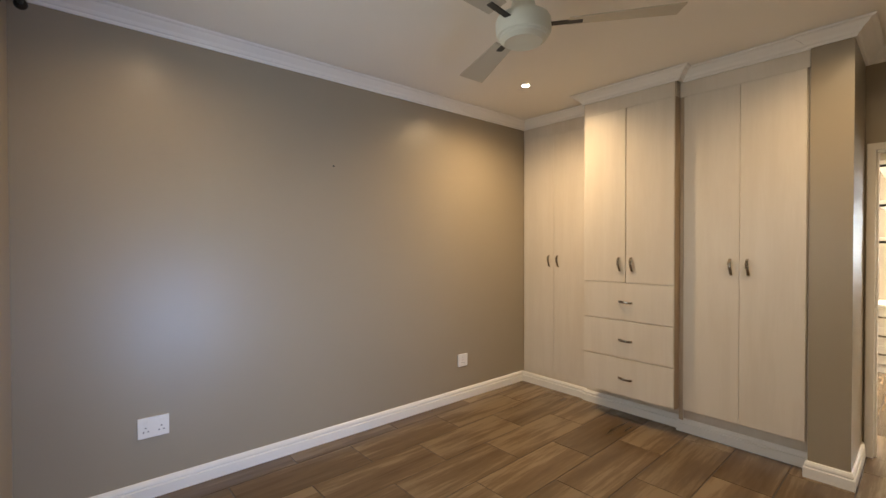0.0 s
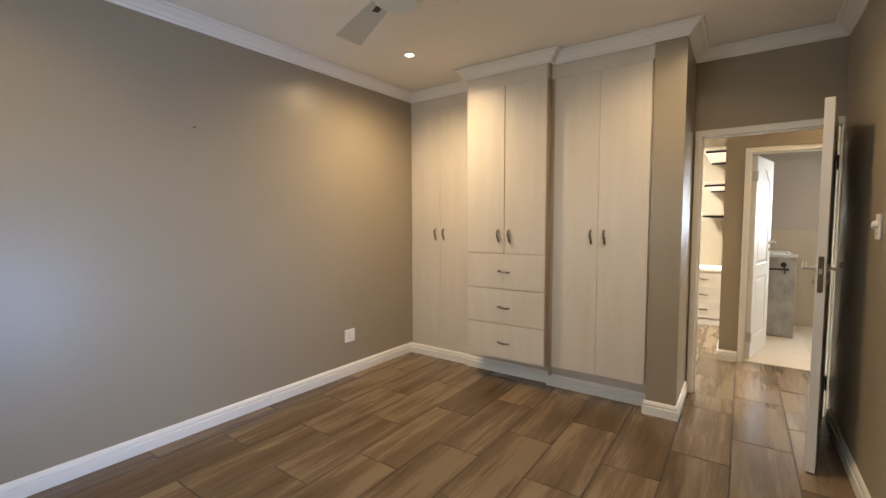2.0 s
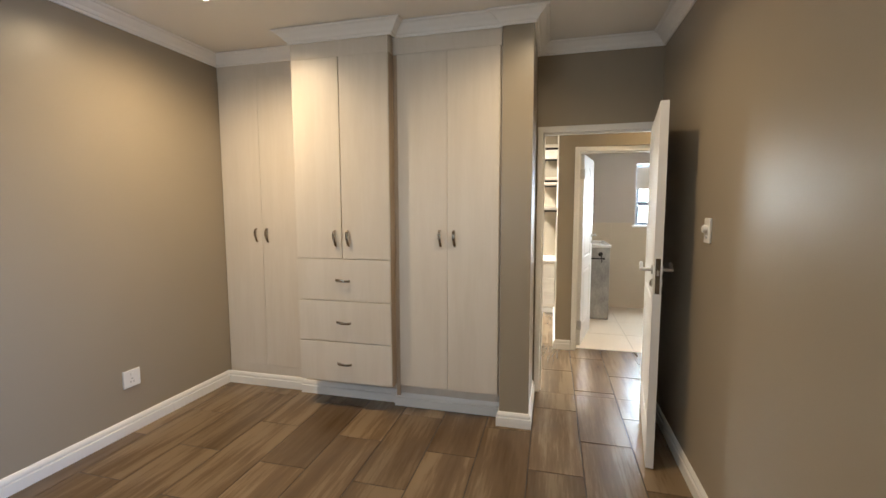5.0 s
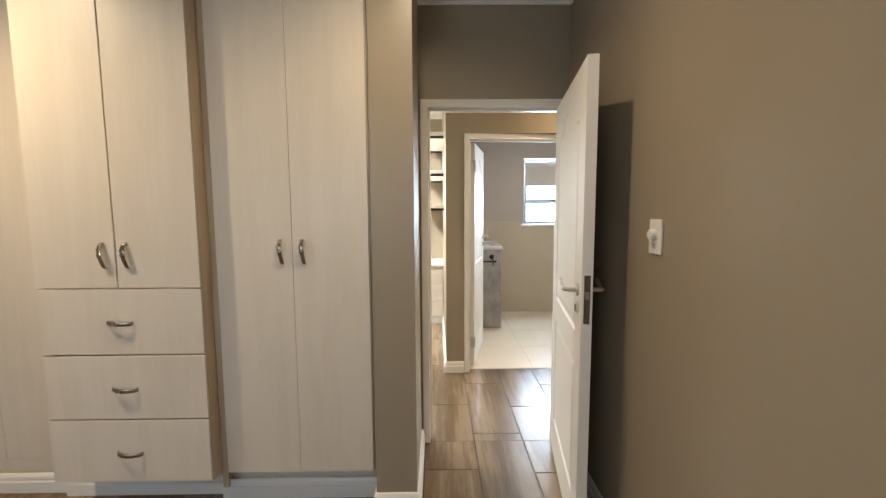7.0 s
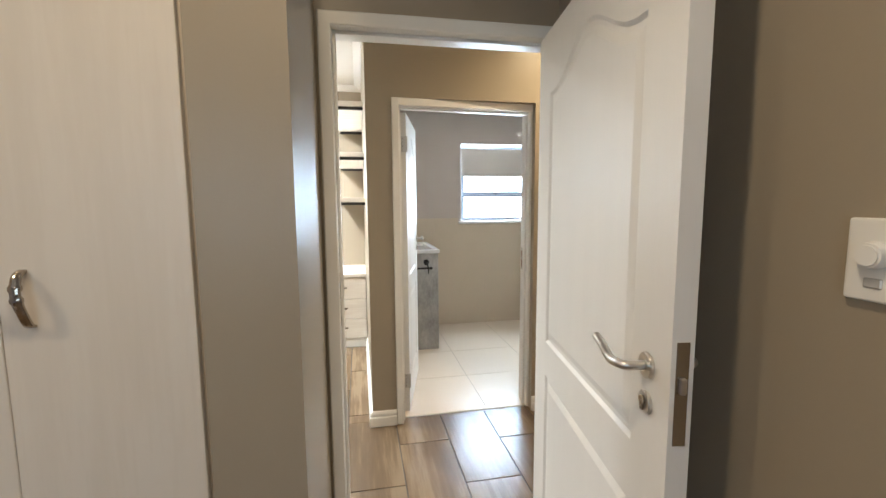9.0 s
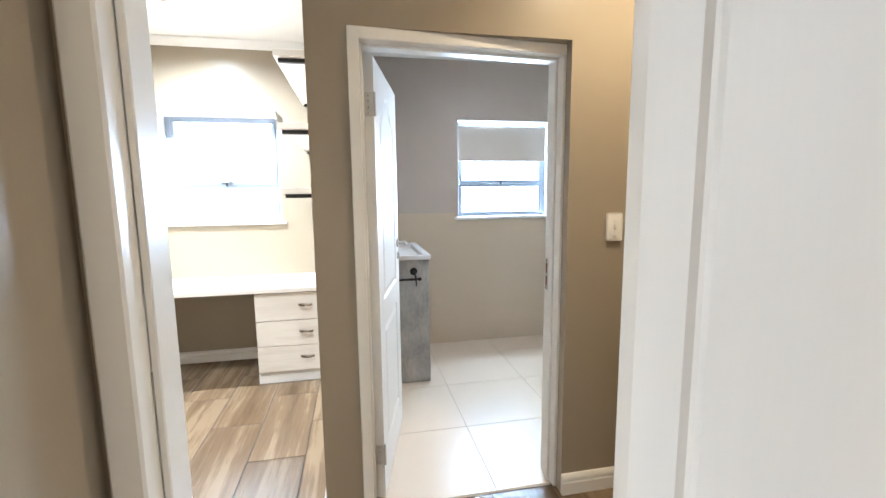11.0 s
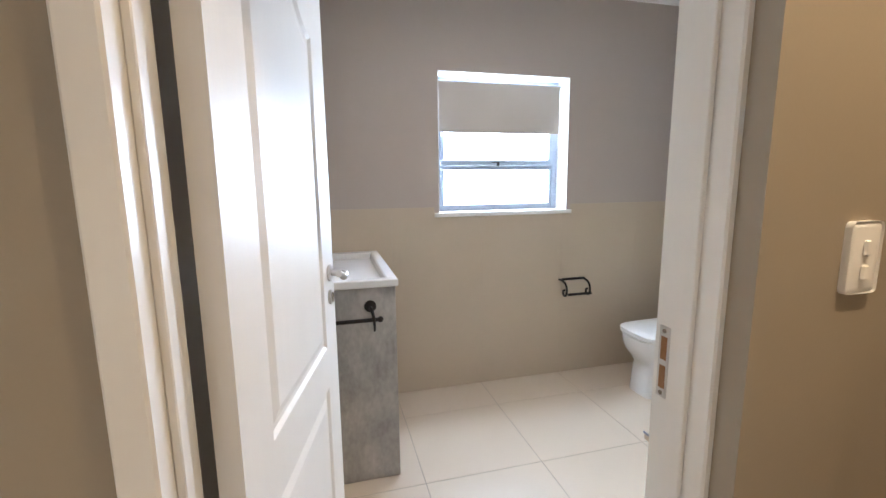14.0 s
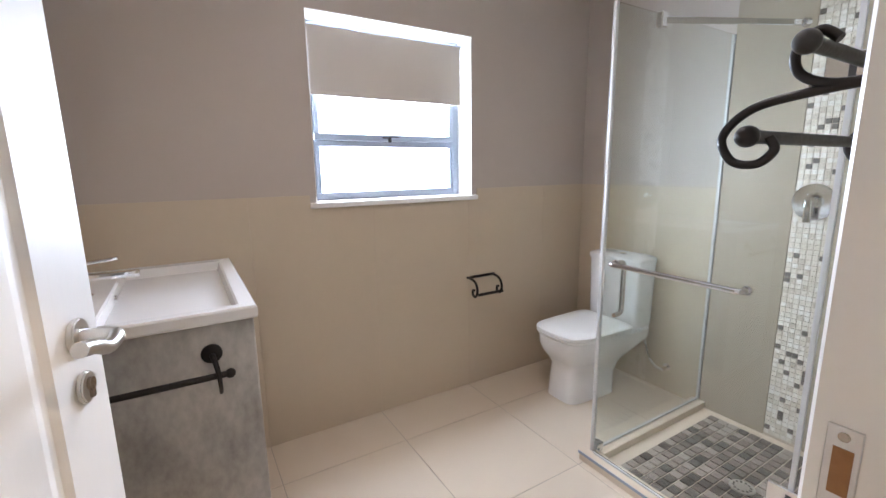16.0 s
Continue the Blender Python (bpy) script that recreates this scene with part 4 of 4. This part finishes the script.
part("bottom_channel", box(5.356, SX - 0.014, SY - 0.008, SY + 0.008, 0.046, 0.054, 0.001), M_SEAL, enc)
for z in (0.33, 1.62):
    hb = part("hinge", box(5.68, 5.80, SY + 0.005, SY + 0.017, z - 0.045, z + 0.045, 0.003), M_CHROME, enc, "chrome glass hinge")
    part("hinge_slot", box(5.732, 5.748, SY + 0.0165, SY + 0.0185, z - 0.028, z + 0.028, 0.001), M_SLOT, hb)
part("corner_clamp", box(SX - 0.035, SX + 0.009, SY - 0.045, SY - 0.014, 0.056, 0.10, 0.003), M_CHROME, enc)
bb = box(0.0, 0.66, -0.004, 0.004, -0.013, 0.013, 0.002)
bb.transform(Matrix.Translation((SX - 0.012, -2.045, 1.995)) @ Matrix.Rotation(math.atan2(-0.595, -0.29), 4, "Z"))
part("stabiliser_bar", bb, M_CHROME, enc, "flat chrome stabiliser bar")
part("bar_flange", cyl((6.20, -2.64, 1.995), (6.205, -2.618, 1.995), 0.022, 0.016), M_CHROME, enc, "round chrome wall flange", True)
part("glass_clamp", box(SX - 0.018, SX + 0.018, -2.062, -2.02, 1.965, 2.03, 0.004), M_CHROME, enc)
hz, hy = 0.978, SY + 0.045
hp = smooth_path([(6.425, SY + 0.005, hz), (6.425, hy - 0.01, hz), (6.41, hy, hz), (6.37, hy, hz), (6.2, hy, hz), (5.98, hy, hz), (5.94, hy, hz), (5.925, hy - 0.01, hz), (5.925, SY + 0.005, hz)])
part("towel_bar", tube(hp, 0.0105), M_CHROME, sd, "chrome horizontal towel bar", True)
hp = smooth_path([(6.425, SY - 0.005, hz), (6.425, SY - 0.045, hz - 0.004), (6.425, SY - 0.055, hz - 0.03), (6.425, SY - 0.055, hz - 0.12), (6.425, SY - 0.055, hz - 0.20), (6.425, SY - 0.045, hz - 0.228), (6.425, SY - 0.004, hz - 0.232)])
for px in (6.425, 5.925):
    part("flange", cyl((px, SY + 0.0045, hz), (px, SY + 0.013, hz), 0.017, 0.015, bevel=0.002), M_CHROME, sd, "round chrome flange", True)
part("pull_handle", tube(hp, 0.0105), M_CHROME, sd, "chrome pull handle", True)
mx = thing("shower_mixer", (6.085, -2.65, 1.21), "round chrome shower mixer valve", "shower mixer")
part("plate", cyl((6.085, -2.638, 1.21), (6.085, -2.628, 1.21), 0.082, seg=40, bevel=0.003), M_CHROME, mx, "", True)
part("hub", cyl((6.085, -2.63, 1.21), (6.085, -2.585, 1.21), 0.032, 0.028, bevel=0.003), M_CHROME, mx, "", True)
part("lever", box(6.07, 6.10, -2.60, -2.575, 1.12, 1.22, 0.006, seg=2), M_CHROME, mx, "", True)
dr = thing("shower_drain", (6.02, -2.12, 0.016), "round steel shower drain", "drain")
part("grate", cyl((6.02, -2.12, 0.016), (6.02, -2.12, 0.022), 0.048, bevel=0.002), M_STEEL, dr, "", True)
for k in range(12):
    a = 2 * math.pi * k / 12
    part("drain_hole", cyl((6.02 + 0.032 * math.cos(a), -2.12 + 0.032 * math.sin(a), 0.0215), (6.02 + 0.032 * math.cos(a), -2.12 + 0.032 * math.sin(a), 0.0226), 0.005, seg=8), M_SLOT, dr)


# ---- tiles ----
def tile_mesh(name, sx, sy, sz, material, bevel=0.0015):
    return finish(box(0, sx, 0, sy, 0, sz, bevel), name, material)


def lay(parent, name, me, x, y, z):
    o = new(name, me)
    o.parent = parent
    o.location = (x, y, z)
    return o


def clipped(parent, name, x0, x1, y0, y1, z0, z1, material, cache):
    """A floor tile; whole ones of a size share a mesh."""
    key = (round(x1 - x0, 3), round(y1 - y0, 3))
    if key not in cache:
        cache[key] = tile_mesh(name, x1 - x0, y1 - y0, z1 - z0, material)
    lay(parent, name, cache[key], x0, y0, z0)


# wood-look floor of bedroom, passage and study: recessed grout bed and planks on it
floor = thing("floor", (0, 0, 0), "brown wood-look porcelain plank tile floor with dark grout", "floor", kind="structure")
b = box(-0.26, 5.30, -1.45, 3.30, -0.12, -0.003)
box(5.30, 7.43, 0.29, 2.45, -0.12, -0.003, bm=b)
part("grout_bed", b, M_GROUT, floor, "dark brown grout")
cache, count, extra = {}, 0, bmesh.new()
L, P, G = 0.797, 0.307, 0.006
regions = [(-0.14, 4.09, -0.34, 3.19), (4.09, 5.29, -1.315, 2.33), (5.29, 7.43, 0.358, 2.33)]
for k in range(-4, 12):
    ya, yb = -0.405 + P * k + G / 2, -0.405 + P * (k + 1) - G / 2
    x0 = 4.556 - 0.3985 * k + 0.02 * k
    i0 = math.floor((-0.2 - x0) / L)
    for i in range(i0, i0 + 12):
        xa, xb = x0 + L * i + G / 2, x0 + L * (i + 1) - G / 2
        for rx0, rx1, ry0, ry1 in regions:
            a, c, d, e = max(xa, rx0), min(xb, rx1), max(ya, ry0), min(yb, ry1)
            if c - a > 0.02 and e - d > 0.02:
                clipped(floor, "floor_tile", a, c, d, e, -0.008, 0.0, M_TILE, cache)

bfloor = thing("floor_bathroom", (6.3, -1.2, 0), "large cream porcelain floor tiles", "floor", kind="structure")
part("grout_bed", box(5.30, 7.43, -2.77, 0.29, -0.12, -0.002), M_BGROUT, bfloor)
cache = {}
for i in range(-1, 4):
    xa, xb = 5.31 + 0.6 * i + 0.0015, 5.31 + 0.6 * (i + 1) - 0.0015
    for j in range(-1, 6):
        ya, yb = -2.88 + 0.61 * j + 0.0015, -2.88 + 0.61 * (j + 1) - 0.0015
        a, c, d, e = max(xa, 5.302), min(xb, 7.43), max(ya, -2.65), min(yb, 0.2)
        if c - a > 0.01 and e - d > 0.01:
            key = (round(c - a, 3), round(e - d, 3))
            if key not in cache:
                cache[key] = tile_mesh("floor_tile", c - a, e - d, 0.008, M_BTILE)
            lay(bfloor, "floor_tile", cache[key], a - 6.3, d + 1.2, -0.008)

# wall tiles: a wainscot on the window wall and beside it, full height in the shower
wt = thing("wall_tiles", (7.43, -1.2, 0), "beige ceramic wall tiles up to the sill", "wall tiles", kind="structure")
TZ = 1.262
for j in range(-1, 6):
    ya, yb = max(-2.88 + 0.61 * j + 0.0003, -2.648), min(-2.88 + 0.61 * (j + 1) - 0.0003, 0.198)
    for za, zb in ((0.001, TZ),):
        if yb - ya > 0.02:
            q = [(ya, yb, za, zb)]
            if zb > 1.2:
                q = []
                cuts = sorted({ya, yb, *[v for v in (-1.722, -0.723) if ya < v < yb]})
                for a, c in zip(cuts, cuts[1:]):
                    top = zb if (c <= -1.7219 or a >= -0.7231) else 1.196
                    q.append((a, c, za, top))
            for a, c, d, e in q:
                part("wall_tile", box(7.423, 7.4295, a, c, d, e, 0.0003), M_WTILE, wt)
for i in range(4):
    xa, xb = max(5.9 + 0.6 * i, SX + 0.011), min(5.9 + 0.6 * (i + 1) - 0.0005, 7.4225)
    if xb - xa > 0.02:
        for za, zb in ((0.001, TZ),):
            part("wall_tile", box(xa, xb, -2.6495, -2.643, za, zb, 0.0008), M_WTILE, wt)
            part("wall_tile", box(xa, xb, 0.193, 0.1995, za, zb, 0.0008), M_WTILE, wt)
st = thing("shower_tiles", (6.0, -2.65, 0), "ivory glazed shower wall tiles to the ceiling", "wall tiles", kind="structure")
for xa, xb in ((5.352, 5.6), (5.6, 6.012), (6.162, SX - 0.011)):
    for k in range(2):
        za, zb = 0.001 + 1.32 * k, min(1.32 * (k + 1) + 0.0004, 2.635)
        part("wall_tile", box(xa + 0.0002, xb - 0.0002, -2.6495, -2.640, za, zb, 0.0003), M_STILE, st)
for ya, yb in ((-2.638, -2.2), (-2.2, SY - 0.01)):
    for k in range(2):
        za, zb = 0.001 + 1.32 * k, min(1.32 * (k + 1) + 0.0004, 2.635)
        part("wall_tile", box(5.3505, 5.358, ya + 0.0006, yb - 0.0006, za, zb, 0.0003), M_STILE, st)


def mosaic_sheet(name, parent, origin, u, v, n, nu, nv, pitch, thick, material):
    """Small stones with joints, joined as one part."""
    o, u, v, n = Vector(origin), Vector(u), Vector(v), Vector(n)
    verts, faces = [], []
    rnd = random.Random(5)
    g = pitch * 0.05
    for i in range(nu):
        for j in range(nv):
            h = thick + rnd.uniform(-0.0006, 0.0006)
            k = len(verts)
            p = [(i * pitch + g, j * pitch + g), ((i + 1) * pitch - g, j * pitch + g), ((i + 1) * pitch - g, (j + 1) * pitch - g), (i * pitch + g, (j + 1) * pitch - g)]
            c = ((i + 0.5) * pitch, (j + 0.5) * pitch)
            verts += [o + u * a + v * d for a, d in p]
            verts += [o + u * (c[0] + (a - c[0]) * 0.94) + v * (c[1] + (d - c[1]) * 0.94) + n * h for a, d in p]
            faces += [(k + 4, k + 5, k + 6, k + 7)] + [(k + q, k + (q + 1) % 4, k + 4 + (q + 1) % 4, k + 4 + q) for q in range(4)]
    me = bpy.data.meshes.new(name)
    me.from_pydata(verts, [], faces)
    me.materials.append(material)
    bm = bmesh.new()
    bm.from_mesh(me)
    bpy.data.meshes.remove(me)
    bmesh.ops.recalc_face_normals(bm, faces=bm.faces)
    return part(name, bm, material, parent)


part("mosaic_backing", box(6.0125, 6.1615, -2.6495, -2.645, 0.001, 2.635), M_BTILE, st)
tagged(mosaic_sheet("mosaic_strip", st, (6.0145, -2.6448, 0.02), (1, 0, 0), (0, 0, 1), (0, 1, 0), 6, 107, 0.0243, 0.005, M_MOSW), "marble mosaic strip", kind="stuff")
sf = thing("shower_floor", (6.0, -2.2, 0), "grey stone mosaic shower floor with cream border", "shower floor", kind="structure")
part("border", box(5.36, SX - 0.047, -2.638, SY - 0.037, 0.0005, 0.009), M_BTILE, sf)
tagged(mosaic_sheet("stone_mosaic", sf, (5.50, -2.585, 0.009), (1, 0, 0), (0, 1, 0), (0, 0, 1), 18, 16, 0.0495, 0.006, M_MOSF), "grey stone mosaic", kind="stuff")
